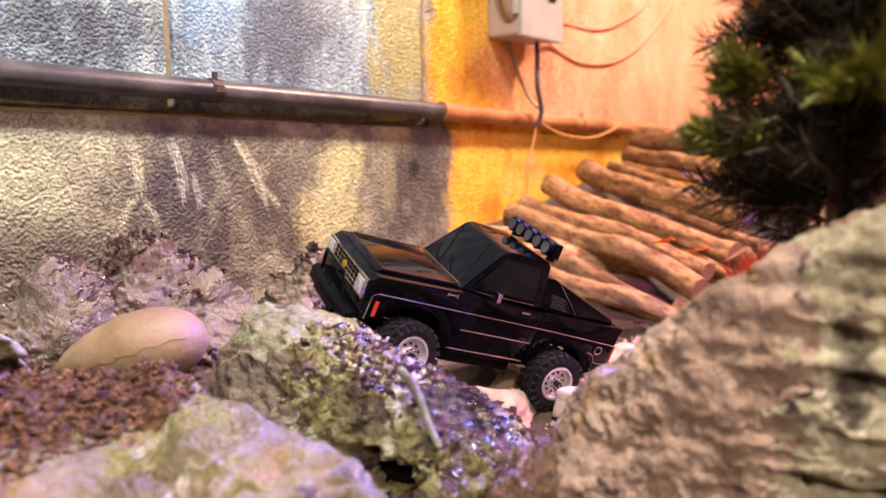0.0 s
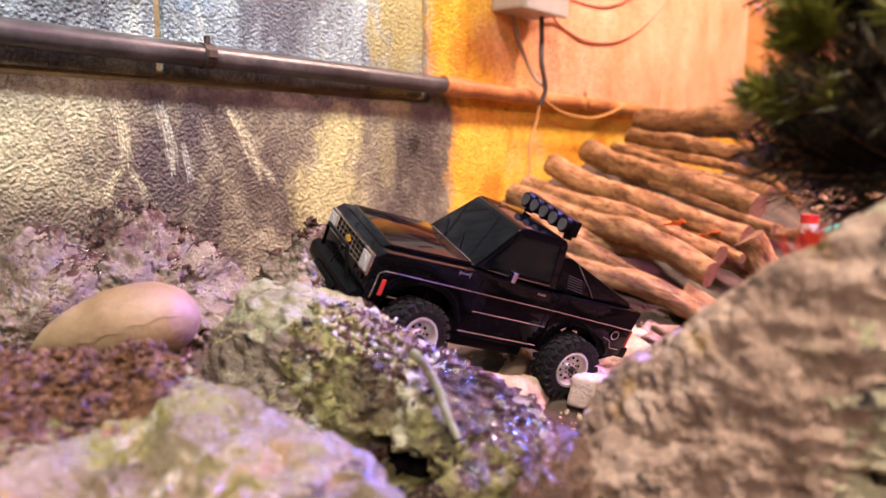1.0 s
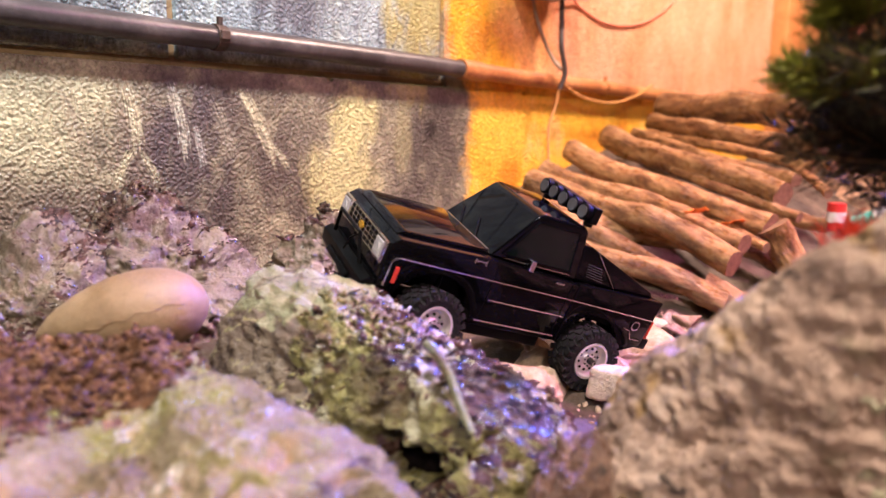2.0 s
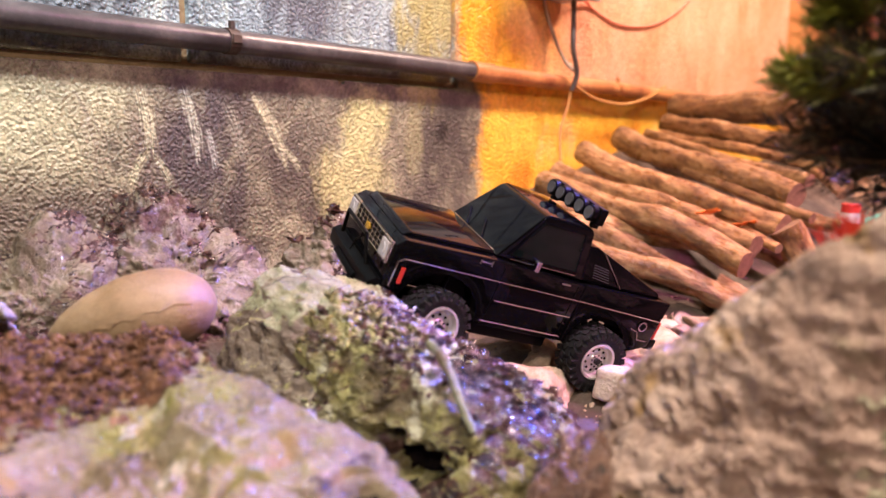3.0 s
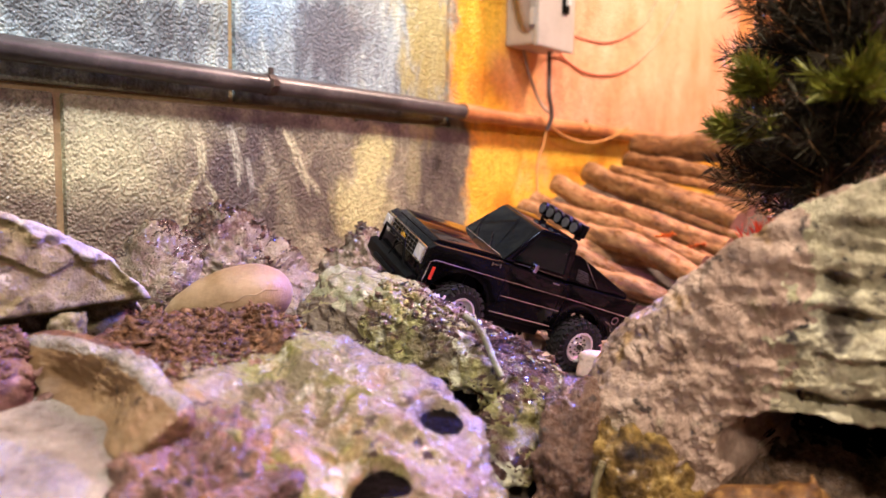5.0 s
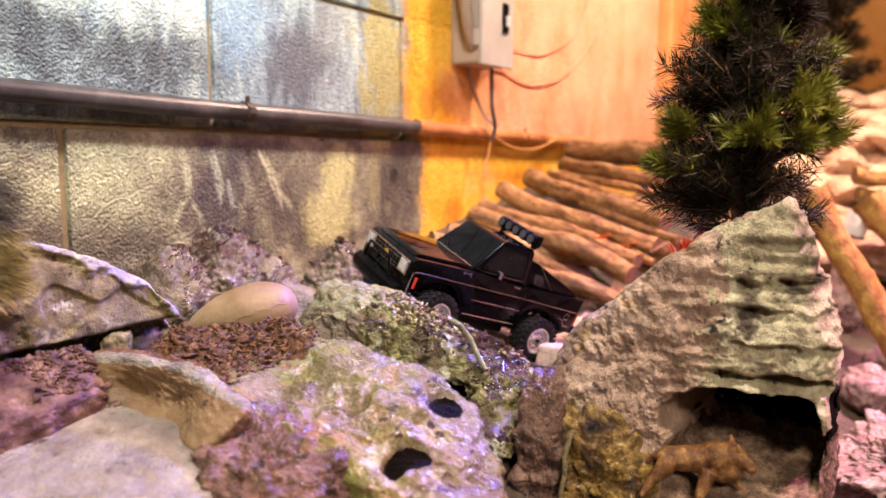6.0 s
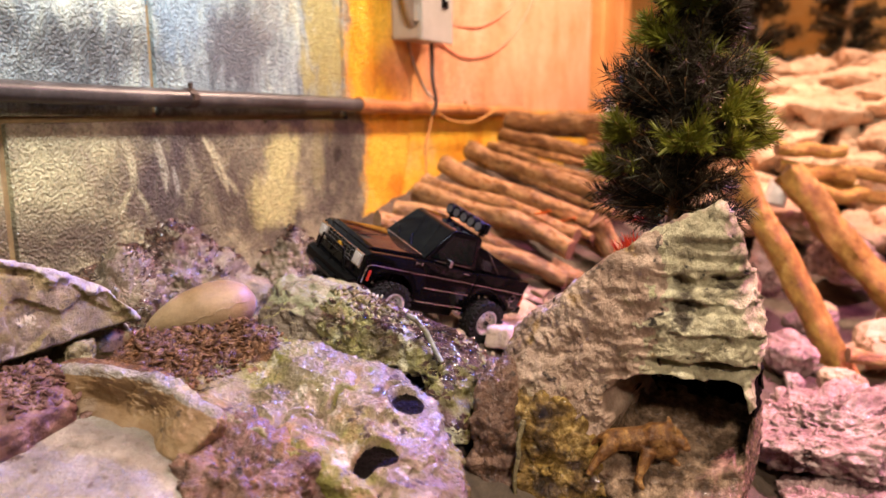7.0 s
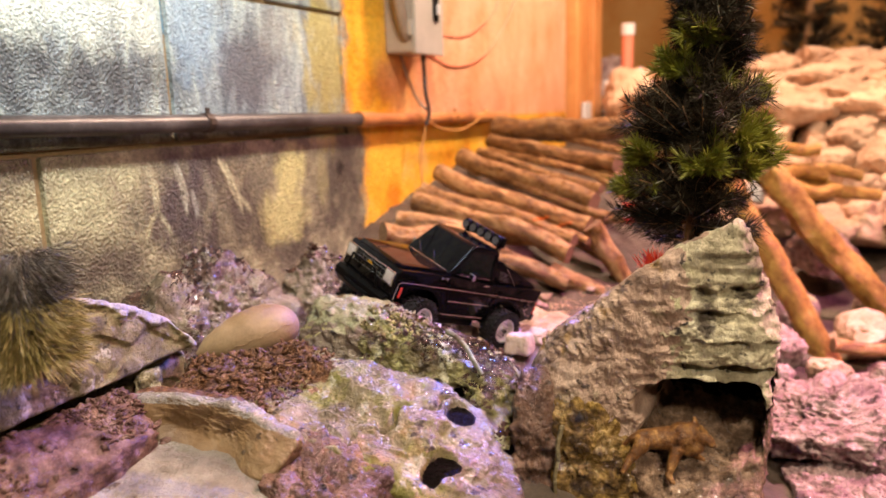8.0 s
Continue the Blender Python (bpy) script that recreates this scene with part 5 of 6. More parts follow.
def pine(x, y, z, height, radius, branches, needles, label, seed, width=0.00045, fresh_tips=True, lean=(0, 0)):
    rnd = random.Random(seed)
    tree = empty("pine_tree", Matrix.Translation((x, y, z)), label, "tree")
    part("trunk", tube([(0, 0, -0.01), (lean[0] * 0.5, lean[1] * 0.5, height * 0.5), (lean[0], lean[1], height * 0.97)], radius * 0.10, 8, taper=0.3), M_LOG, tree)
    sets = {"dark": [], "green": [], "tip": []}
    twigs = bmesh.new()
    for i in range(branches):
        t = (i + rnd.random()) / branches
        zz = height * (0.07 + 0.91 * t)
        tier = 0.93 + 0.07 * math.cos(t * 2 * math.pi * 3.2 + 0.4)
        if i % 3 == 0:
            clump = (t, rnd.uniform(0, 2 * math.pi), rnd.uniform(0.72, 1.2), rnd.uniform(0.05, 0.5), rnd.random())
        t = clump[0] + rnd.gauss(0, 0.009)
        zz = height * (0.07 + 0.91 * t)
        ang = clump[1] + rnd.gauss(0, 0.36)
        crown = np.interp(t, (0, 0.1, 0.30, 0.37, 0.42, 0.50, 0.75, 1), (0.95, 1.02, 1.0, 0.62, 0.62, 0.72, 0.55, 0.1)) if fresh_tips else 1.08 - 0.98 * t
        reach = radius * float(crown) * tier * clump[2] * rnd.uniform(0.85, 1.1)
        lift = clump[3] + rnd.gauss(0, 0.12) + 0.5 * t
        d = Vector((math.cos(ang), math.sin(ang), lift)).normalized()
        root = Vector((lean[0] * t, lean[1] * t, zz))
        tipp = root + d * reach
        tube([root, root + d * reach * 0.5 + Vector((0, 0, -0.02 * radius)), tipp], width * 1.4, 4, twigs)
        fresh = fresh_tips and clump[4] < 0.05
        for _ in range(needles):
            u = rnd.uniform(0.08, 1.0)
            p = root + d * reach * u
            a = rnd.uniform(0, 2 * math.pi)
            s = d.orthogonal().normalized()
            o = d.cross(s)
            nd = (d * rnd.uniform(0.35, 0.9) + (s * math.cos(a) + o * math.sin(a)) * rnd.uniform(0.5, 1.0)).normalized()
            ln = radius * rnd.uniform(0.15, 0.28)
            key = "green" if fresh and u > 0.45 else ("tip" if rnd.random() < 0.06 else "dark")
            sets[key].append((p, p + nd * ln, width * rnd.uniform(0.5, 0.95)))
    for t, ang, out in TUFTS if fresh_tips else ():
        # a fan of fresh shoots at the end of a branch
        heart = Vector((lean[0] * t + math.cos(ang) * out * radius, lean[1] * t + math.sin(ang) * out * radius, height * t))
        tube([Vector((lean[0] * t, lean[1] * t, height * t - 0.018)), heart * 0.6 + Vector((0, 0, height * t * 0.4 - 0.010)), heart], width * 2.2, 4, twigs)
        for _ in range(18):
            d = Vector((math.cos(ang) * 0.8 + rnd.gauss(0, 0.6), math.sin(ang) * 0.8 + rnd.gauss(0, 0.6), rnd.uniform(0.0, 1.2))).normalized()
            reach = radius * rnd.uniform(0.12, 0.46)
            tube([heart, heart + d * reach * 0.5, heart + d * reach], width * 1.2, 4, twigs)
            s, o = d.orthogonal().normalized(), d.cross(d.orthogonal().normalized())
            for _ in range(85):
                p = heart + d * reach * rnd.uniform(0.1, 1.0)
                a = rnd.uniform(0, 2 * math.pi)
                nd = (d * rnd.uniform(0.6, 1.2) + (s * math.cos(a) + o * math.sin(a)) * rnd.uniform(0.35, 0.8)).normalized()
                sets["green"].append((p, p + nd * radius * rnd.uniform(0.13, 0.24), width * rnd.uniform(0.7, 1.2)))
    part("twig_work", twigs, M_LOG, tree)
    needle_part("dark_needles", sets["dark"], M_NEEDLE, tree)
    if sets["green"]:
        needle_part("fresh_needles", sets["green"], M_NEEDLE_G, tree, "fresh green needle tips")
    needle_part("dry_needles", sets["tip"], M_NEEDLE_T, tree, "dry pale needles")
    return tree


pine(0.457, 0.180, 0.345, 0.37, 0.069, 420, 230, "small dark green artificial pine tree behind the layered rock", 4, lean=(0.016, -0.027))
pine(3.10, 0.11, 0.60, 0.75, 0.16, 130, 120, "dark artificial pine on the stone bank", 9, width=0.0022, fresh_tips=False)
pine(3.20, -0.20, 0.60, 0.70, 0.16, 130, 120, "dark artificial pine on the stone bank", 13, width=0.0022, fresh_tips=False)
pine(3.30, -0.75, 0.62, 0.75, 0.16, 130, 120, "dark artificial pine on the stone bank", 15, width=0.0022, fresh_tips=False)
pine(3.05, 0.42, 0.55, 0.75, 0.18, 130, 120, "dark artificial pine past the end of the wall", 19, width=0.0022, fresh_tips=False)


def tuft(name, x, y, z, spread, length, count, m, label, category, seed, lean=(0, 0, 1), width=0.0007):
    rnd = random.Random(seed)
    specs = []
    for _ in range(count):
        p = Vector((rnd.gauss(0, spread), rnd.gauss(0, spread), rnd.uniform(-0.002, 0.002)))
        d = (Vector(lean) + Vector((rnd.gauss(0, 0.45), rnd.gauss(0, 0.45), rnd.gauss(0, 0.25)))).normalized()
        specs.append((p, p + d * length * rnd.uniform(0.6, 1.15), width))
    ob = needle_part(name, specs, m, None)
    ob.location = (x, y, z)
    return tagged(ob, label, category)


tuft("red_tuft", 0.425, 0.205, 0.345, 0.006, 0.018, 110, M_REDTUFT, "bright red fibre tuft behind the layered rock", "tuft", 3)

# moss tuft on the boulder
moss = empty("moss_tuft", Matrix.Translation((0.036, 0.535, 0.362)), "dry yellow and dark moss tuft on the boulder", "moss")
for nm, m, zc, cnt, sd in (("pale_moss", M_GRASS, -0.004, 9000, 5), ("dark_moss", M_GRASS_D, 0.030, 2600, 6)):
    rnd = random.Random(sd)
    specs = []
    for _ in range(cnt):
        a, e = rnd.uniform(0, 2 * math.pi), rnd.uniform(0.15, 1)
        p = Vector((0.027 * e * math.cos(a), 0.018 * e * math.sin(a), zc + 0.022 * rnd.uniform(-1, 1)))
        d = Vector((math.cos(a) * 0.7, math.sin(a) * 0.7 - 0.25, rnd.uniform(-1.1, 0.25))).normalized()
        specs.append((p, p + d * rnd.uniform(0.008, 0.022), 0.00026))
    needle_part(nm, specs, m, moss)

# bark crumbs strewn over the slab
rnd = random.Random(77)


def crumbs(name, n, x0, x1, y0, y1, zf, label, m=M_DIRT, size=(0.0008, 0.0034)):
    verts, faces = [], []
    base_v, base_f = ico(1)
    for _ in range(n):
        x = min(max(rnd.gauss((x0 + x1) / 2, (x1 - x0) / 3.6), x0), x1)
        y = min(max(rnd.gauss((y0 + y1) / 2, (y1 - y0) / 3.6), y0), y1)
        s = rnd.uniform(*size)
        z = zf(x, y)
        if z is None:
            continue
        sc = np.array([s * rnd.uniform(0.7, 1.55), s * rnd.uniform(0.45, 1.1), s * rnd.uniform(0.14, 0.45)])
        rot = np.array(Euler((rnd.uniform(-0.9, 0.9), rnd.uniform(-0.9, 0.9), rnd.uniform(0, 6.3))).to_matrix())
        jit = base_v * (1 + 0.5 * np.array([[rnd.uniform(-1, 1)] for _ in base_v]))
        v = (jit * sc) @ rot.T + np.array([x, y, z + s * 0.2])
        faces += [tuple(int(q) + len(verts) for q in f) for f in base_f]
        verts += [tuple(p) for p in v]
    ob = new(name, mesh_of(name, verts, faces, m))
    return tagged(ob, label, "debris", kind="stuff")


# ---- toy things ----
# the moulded figure: one plain shape


def blob_mesh(name, blobs, m):
    bm = bmesh.new()
    for a, b, r0, r1 in blobs:
        a, b = Vector(a), Vector(b)
        n = 8
        tube([a + (b - a) * (i / n) for i in range(n + 1)], r0, 12, bm, taper=r1 / r0)
        for c, r in ((a, r0), (b, r1)):
            bmesh.ops.create_icosphere(bm, subdivisions=2, radius=r, matrix=Matrix.Translation(c))
    ob = part(name, bm, m)
    rm = ob.modifiers.new("blend", "REMESH")
    rm.mode, rm.voxel_size = "VOXEL", 0.0011
    sm = ob.modifiers.new("soften", "SMOOTH")
    sm.factor, sm.iterations = 0.6, 5
    ob.data.shade_smooth()
    return ob


fig = blob_mesh("toy_figure", [((0.016, 0, 0.033), (-0.016, 0, 0.031), 0.0112, 0.0088), ((0.016, -0.001, 0.035), (0.025, -0.005, 0.038), 0.0122, 0.0108), ((0.022, -0.003, 0.027), (0.027, -0.008, 0.030), 0.0098, 0.0080), ((0.029, -0.009, 0.041), (0.036, -0.014, 0.037), 0.0072, 0.0046), ((0.035, -0.013, 0.036), (0.039, -0.016, 0.034), 0.0040, 0.0032),
                               ((0.020, 0.006, 0.027), (0.032, 0.008, 0.012), 0.0060, 0.0030), ((0.032, 0.008, 0.012), (0.037, 0.007, 0.009), 0.0032, 0.0026), ((0.012, -0.007, 0.026), (0.003, -0.017, 0.006), 0.0064, 0.0030), ((0.003, -0.017, 0.006), (0.006, -0.021, 0.002), 0.0032, 0.0027),
                               ((-0.016, 0.006, 0.027), (-0.019, 0.009, 0.006), 0.0062, 0.0029), ((-0.017, -0.005, 0.028), (-0.029, -0.010, 0.015), 0.0072, 0.0036), ((-0.029, -0.010, 0.015), (-0.034, -0.013, 0.007), 0.0036, 0.0027),
                               ((-0.024, 0, 0.033), (-0.035, 0.003, 0.021), 0.0028, 0.0020), ((0.027, -0.002, 0.048), (0.026, -0.001, 0.052), 0.0026, 0.0016), ((0.030, -0.013, 0.047), (0.029, -0.014, 0.050), 0.0026, 0.0016)], M_FIGURE)
fig.matrix_world = pose(0.381, 0.186, 0.164, 0, 0, -70) @ Matrix.Diagonal((1.05, 1.05, 1.05, 1))
tagged(fig, "tan moulded plastic four-legged figure in the hollow", "figurine")

can = empty("canister", Matrix.Translation((1.19, 0.392, 0.264)), "small red canister with a white label", "canister")
under(smooth(part("can", tube([(1.19, 0.392, 0.264), (1.19, 0.392, 0.302)], 0.012, 20), M_REDP)), can)
under(smooth(part("paper_label", tube([(1.19, 0.392, 0.276), (1.19, 0.392, 0.290)], 0.0123, 20), M_WHITEP, None, "white label")), can)
glow_stick = part("light_stick", tube([(1.19, 0.372, 0.276), (1.19, 0.346, 0.289)], 0.008, 12), M_TEAL)
tagged(smooth(glow_stick), "short teal plastic light stick", "light stick")
part("cap", tube([(1.19, 0.3455, 0.2893), (1.19, 0.327, 0.299)], 0.0085, 12), M_WHITEP, glow_stick, "white cap")
# Small orange sheets, added to imitate the glow between the logs.
for x, y, z, a in ((0.975, 0.50, 0.300, 0.4), (1.02, 0.47, 0.284, 0.9)):
    bm = bmesh.new()
    grid = bmesh.ops.create_grid(bm, x_segments=8, y_segments=4, size=1)
    for v in bm.verts:
        v.co = Vector((v.co.x * 0.014, v.co.y * 0.006, 0.004 * noise.noise(Vector((v.co.x * 2, v.co.y * 2, a * 9)))))
    bmesh.ops.solidify(bm, geom=list(bm.faces), thickness=0.0008)
    ob = part("paper_scrap", bm, M_ORANGEGLOW)
    ob.matrix_world = pose(x, y, z, 20, 15, 100)
    tagged(ob, "small orange sheet imitating a glow between the logs", "paper scrap", "paper scraps")
cup = part("crumpled_plastic", disc((1.47, 0.18, 0.30), (0.3, -0.2, 1), 0.022, 0.05, 16), M_WHITEP)
tagged(smooth(cup), "crumpled white plastic scrap on the stones", "litter")

# ---- the truck ----
TRUCK = pose(0.6365, 0.464, 0.1784, -16.4, -16.5, 159.5)
truck = empty("toy_truck", TRUCK, "glossy black toy pickup truck climbing over the rocks nose up", "toy truck")


def arch(cx, r, z, n=10):
    return [(cx + r * 1.08 * math.cos(a), z + r * math.sin(a)) for a in (math.pi * i / n for i in range(n + 1))]


BZ, TOP, HW = 0.051, 0.099, 0.049
front_arch = [p for p in arch(0.2, 0.031, BZ)]
profile = [(0.086, BZ), (0.086, TOP)] + [(0.165, TOP + 0.003), (0.240, TOP + 0.001), (0.246, TOP - 0.004), (0.246, BZ + 0.004)] + [(0.243, BZ)] + front_arch
smooth(part("front_body", prism(profile, -HW, HW, 0.0014), M_BLACK, truck, "glossy black hood, fenders and doors"), 35)
hood = [(0.166, TOP + 0.003), (0.170, TOP + 0.0065), (0.235, TOP + 0.0045), (0.241, TOP + 0.001)]
smooth(part("hood", prism(hood, -0.040, 0.040, 0.001), M_BLACK, truck), 35)
rear_arch = arch(0.053, 0.027, BZ)
for s in (-1, 1):
    prof = [(0.0, BZ + 0.010), (-0.003, TOP + 0.003), (0.0855, TOP + 0.001), (0.0855, BZ)] + rear_arch
    y0, y1 = (s * HW, s * (HW - 0.006)) if s < 0 else (HW - 0.006, HW)
    smooth(part("bed_side", prism(prof, min(y0, y1), max(y0, y1), 0.0012), M_BLACK, truck), 35)
smooth(part("tailgate", bevelled_box(-0.003, 0.003, -HW + 0.0065, HW - 0.0065, BZ + 0.010, TOP + 0.002, 0.001), M_BLACK, truck), 35)
part("bed_floor", bevelled_box(0.003, 0.085, -HW + 0.006, HW - 0.006, 0.076, 0.079), M_MATT, truck)
# cab
cab_prof = [(0.167, 0.1025), (0.138, 0.138), (0.134, 0.1405), (0.094, 0.1405), (0.090, 0.137), (0.087, 0.100)]


def cab_body():
    bm = prism(cab_prof, -0.043, 0.043)
    for v in bm.verts:
        k = (v.co.z - 0.100) / 0.04
        v.co.y *= 1 - 0.13 * max(k, 0)
    bmesh.ops.bevel(bm, geom=list(bm.edges), offset=0.0022, segments=3, profile=0.6, affect="EDGES", clamp_overlap=True)
    return bm


smooth(part("cab", cab_body(), M_BLACK, truck), 35)


def pane(corners, m, name, label, push):
    """A thin pane over four corners, proud of the cab by push."""
    bm = bmesh.new()
    vs = [bm.verts.new(c) for c in corners]
    f = bm.faces.new(vs)
    bm.normal_update()
    n = f.normal.copy()
    for v in vs:
        v.co += n * push
    ex = bmesh.ops.extrude_face_region(bm, geom=[f])
    for v in ex["geom"]:
        if isinstance(v, bmesh.types.BMVert):
            v.co += n * 0.0006
    bmesh.ops.recalc_face_normals(bm, faces=bm.faces)
    return part(name, bm, m, truck, label)


def cab_y(z):
    return 0.043 * (1 - 0.13 * (z - 0.100) / 0.04)


pane([(0.1650, cab_y(0.105) - 0.003, 0.1050), (0.1395, cab_y(0.136) - 0.003, 0.1362), (0.1395, -cab_y(0.136) + 0.003, 0.1362), (0.1650, -cab_y(0.105) + 0.003, 0.1050)][::-1], M_GLASS, "windshield", "dark tinted windshield", 0.0004)
for s in (-1, 1):
    cs = [(0.158, s * cab_y(0.106), 0.106), (0.1365, s * cab_y(0.135), 0.135), (0.099, s * cab_y(0.135), 0.135), (0.096, s * cab_y(0.106), 0.106)]
    pane(cs[::-1] if s > 0 else cs, M_GLASS, "side_window", "dark side window", 0.0004)
    fr = bmesh.new()
    loop = cs + cs[:1]
    for a, b in zip(loop, loop[1:]):
        tube([Vector(a) + Vector((0, s * 0.0012, 0)), Vector(b) + Vector((0, s * 0.0012, 0))], 0.0006, 6, fr)
    part("window_trim", fr, M_BLACK, truck, "thin black window frame")
    part("window_sill", tube([(0.096, s * (cab_y(0.104) + 0.0012), 0.1035), (0.156, s * (cab_y(0.104) + 0.0012), 0.1035)], 0.0005, 6), M_CHROME, truck, "thin chrome sill line")
pane([(0.0885, cab_y(0.106) - 0.004, 0.106), (0.0905, cab_y(0.134) - 0.004, 0.134), (0.0905, -cab_y(0.134) + 0.004, 0.134), (0.0885, -cab_y(0.106) + 0.004, 0.106)], M_GLASS, "rear_window", "dark rear window", 0.0004)
part("cowl_strip", tube([(0.1672, 0.036, 0.1045), (0.1672, -0.036, 0.1045)], 0.0006, 6), M_CHROME, truck)
for y in (0.012, -0.016):
    part("wiper", tube([(0.166, y, 0.1055), (0.158, y - 0.016, 0.1150)], 0.0005, 6), M_MATT, truck)
# side trim
for s in (-1, 1):
    y = s * (HW + 0.0003)
    part("trim_strip", tube([(0.000, y, 0.0850), (0.085, y, 0.0865), (0.236, y, 0.0870)], 0.0006, 6), M_CHROME, truck, "thin chrome side strip")
    part("trim_strip", tube([(0.088, y, 0.072), (0.158, y, 0.072)], 0.0006, 6), M_CHROME, truck, "thin chrome side strip")
    part("trim_strip", tube([(0.236, y, 0.0870), (0.2405, y, 0.0845), (0.2410, y, 0.066)], 0.0006, 6), M_CHROME, truck, "thin chrome side strip")
    part("trim_strip", tube([(0.004, y, 0.066), (0.014, y, 0.066), (0.018, y, 0.0725), (0.026, y, 0.0745)], 0.0006, 6), M_CHROME, truck, "thin chrome side strip")
    part("rock_slider", tube([(0.088, s * 0.047, 0.0545), (0.165, s * 0.047, 0.0545)], 0.0022, 10), M_MATT, truck)
    part("slider_edge", tube([(0.090, s * 0.0494, 0.0552), (0.163, s * 0.0494, 0.0552)], 0.0007, 6), M_CHROME, truck, "thin chrome sill strip")
    part("marker_light", bevelled_box(0.2335, 0.2365, min(y, y + s * 0.001), max(y, y + s * 0.001), 0.069, 0.081, 0.0004), M_RED, truck, "red side marker lamp")
    hl = part("headlight", bevelled_box(0.2455, 0.2485, s * 0.038 - 0.0085, s * 0.038 + 0.0085, 0.0795, 0.0955, 0.001), M_CHROME, truck, "square chrome headlight")
    part("lens", bevelled_box(0.248, 0.2495, s * 0.038 - 0.0065, s * 0.038 + 0.0065, 0.0815, 0.0935, 0.0008), M_LENS, hl)
    part("bulb_ring", disc((0.2497, s * 0.038, 0.0875), (1, 0, 0), 0.0040, 0.0008, 16), M_LENS, hl)
    part("taillight", bevelled_box(-0.0045, -0.0022, min(s * 0.040, s * 0.048), max(s * 0.040, s * 0.048), 0.068, 0.084, 0.0006), M_RED, truck, "red tail lamp")
    part("fuel_badge", disc((0.015, s * (HW + 0.0006), 0.078), (0, 1, 0), 0.0042, 0.0012, 18), M_CHROME, truck, "round silver badge")
    part("badge_core", disc((0.015, s * (HW + 0.0010), 0.078), (0, 1, 0), 0.0030, 0.0012, 18), M_MATT, truck)
    # mirror
    mi = part("mirror", bevelled_box(0.1400, 0.1440, min(s * 0.052, s * 0.060), max(s * 0.052, s * 0.060), 0.1035, 0.1115, 0.0008), M_CHROME, truck, "chrome door mirror")
    fr = tube([(0.152, s * 0.0445, 0.104), (0.143, s * 0.053, 0.106)], 0.0007, 6)
    tube([(0.134, s * 0.0445, 0.1045), (0.141, s * 0.053, 0.106)], 0.0007, 6, fr)
    part("mirror_arm", fr, M_CHROME, mi)
    part("door_handle", bevelled_box(0.101, 0.109, min(s * HW, s * (HW + 0.0016)), max(s * HW, s * (HW + 0.0016)), 0.0965, 0.0980, 0.0004), M_CHROME, truck, "chrome door handle")
    cl = tube([(0.172, s * 0.0495, 0.0985), (0.181, s * 0.0495, 0.0985)], 0.0007, 6)
    tube([(0.172, s * 0.0495, 0.0965), (0.172, s * 0.0495, 0.1005)], 0.0010, 6, cl)
    tube([(0.181, s * 0.0495, 0.0968), (0.181, s * 0.0495, 0.1002)], 0.0008, 6, cl)
    part("body_clip", cl, M_CHROME, truck, "bright body clip")
    # door seam
    part("door_seam", tube([(0.092, s * (HW + 0.00005), 0.060), (0.092, s * (HW + 0.00005), 0.098)], 0.0004, 4), M_MATT, truck)
    part("door_seam", tube([(0.160, s * (HW + 0.00005), 0.060), (0.160, s * (HW + 0.00005), 0.098)], 0.0004, 4), M_MATT, truck)
# grille
grille = part("grille", bevelled_box(0.2455, 0.2470, -0.0295, 0.0295, 0.0795, 0.0955, 0.0004), M_MATT, truck, "dark grille with a chrome grid")
for i in range(5):
    z = 0.0805 + i * 0.00355
    part("grille_bar", tube([(0.2475, -0.029, z), (0.2475, 0.029, z)], 0.00055, 6), M_CHROME, grille)
for i in range(9):
    y = -0.029 + i * 0.00725
    part("grille_bar", tube([(0.2475, y, 0.0805), (0.2475, y, 0.0947)], 0.00045, 6), M_CHROME, grille)
em = bevelled_box(0.2478, 0.2492, -0.0042, 0.0042, 0.0868, 0.0892, 0.0004)
bevelled_box(0.2478, 0.2492, -0.0022, 0.0022, 0.0855, 0.0905, 0.0004, bm=em)
part("emblem", em, M_GOLD, truck, "small gold emblem")
# bumpers, bull bar
smooth(part("front_bumper", prism([(0.238, 0.048), (0.240, 0.067), (0.250, 0.069), (0.2555, 0.065), (0.2545, 0.056), (0.247, 0.048)], -0.047, 0.047, 0.0016), M_MATT, truck, "deep black front bumper"), 35)
bb = tube([(0.253, 0.030, 0.070), (0.257, 0.022, 0.089), (0.257, -0.022, 0.089), (0.253, -0.030, 0.070)], 0.0015, 8)
part("bull_bar", bb, M_MATT, truck, "black tube bull bar")
part("winch_cable", tube([(0.2565, 0.004, 0.069), (0.2582, 0.012, 0.080), (0.2570, 0.020, 0.087)], 0.0006, 6), M_MATT, truck)
smooth(part("skid_plate", prism([(0.238, 0.048), (0.258, 0.056), (0.256, 0.060), (0.236, 0.053)], -0.024, 0.024, 0.001), M_MATT, truck), 35)
smooth(part("rear_bumper", bevelled_box(-0.010, 0.002, -0.047, 0.047, 0.058, 0.068, 0.002), M_MATT, truck), 35)
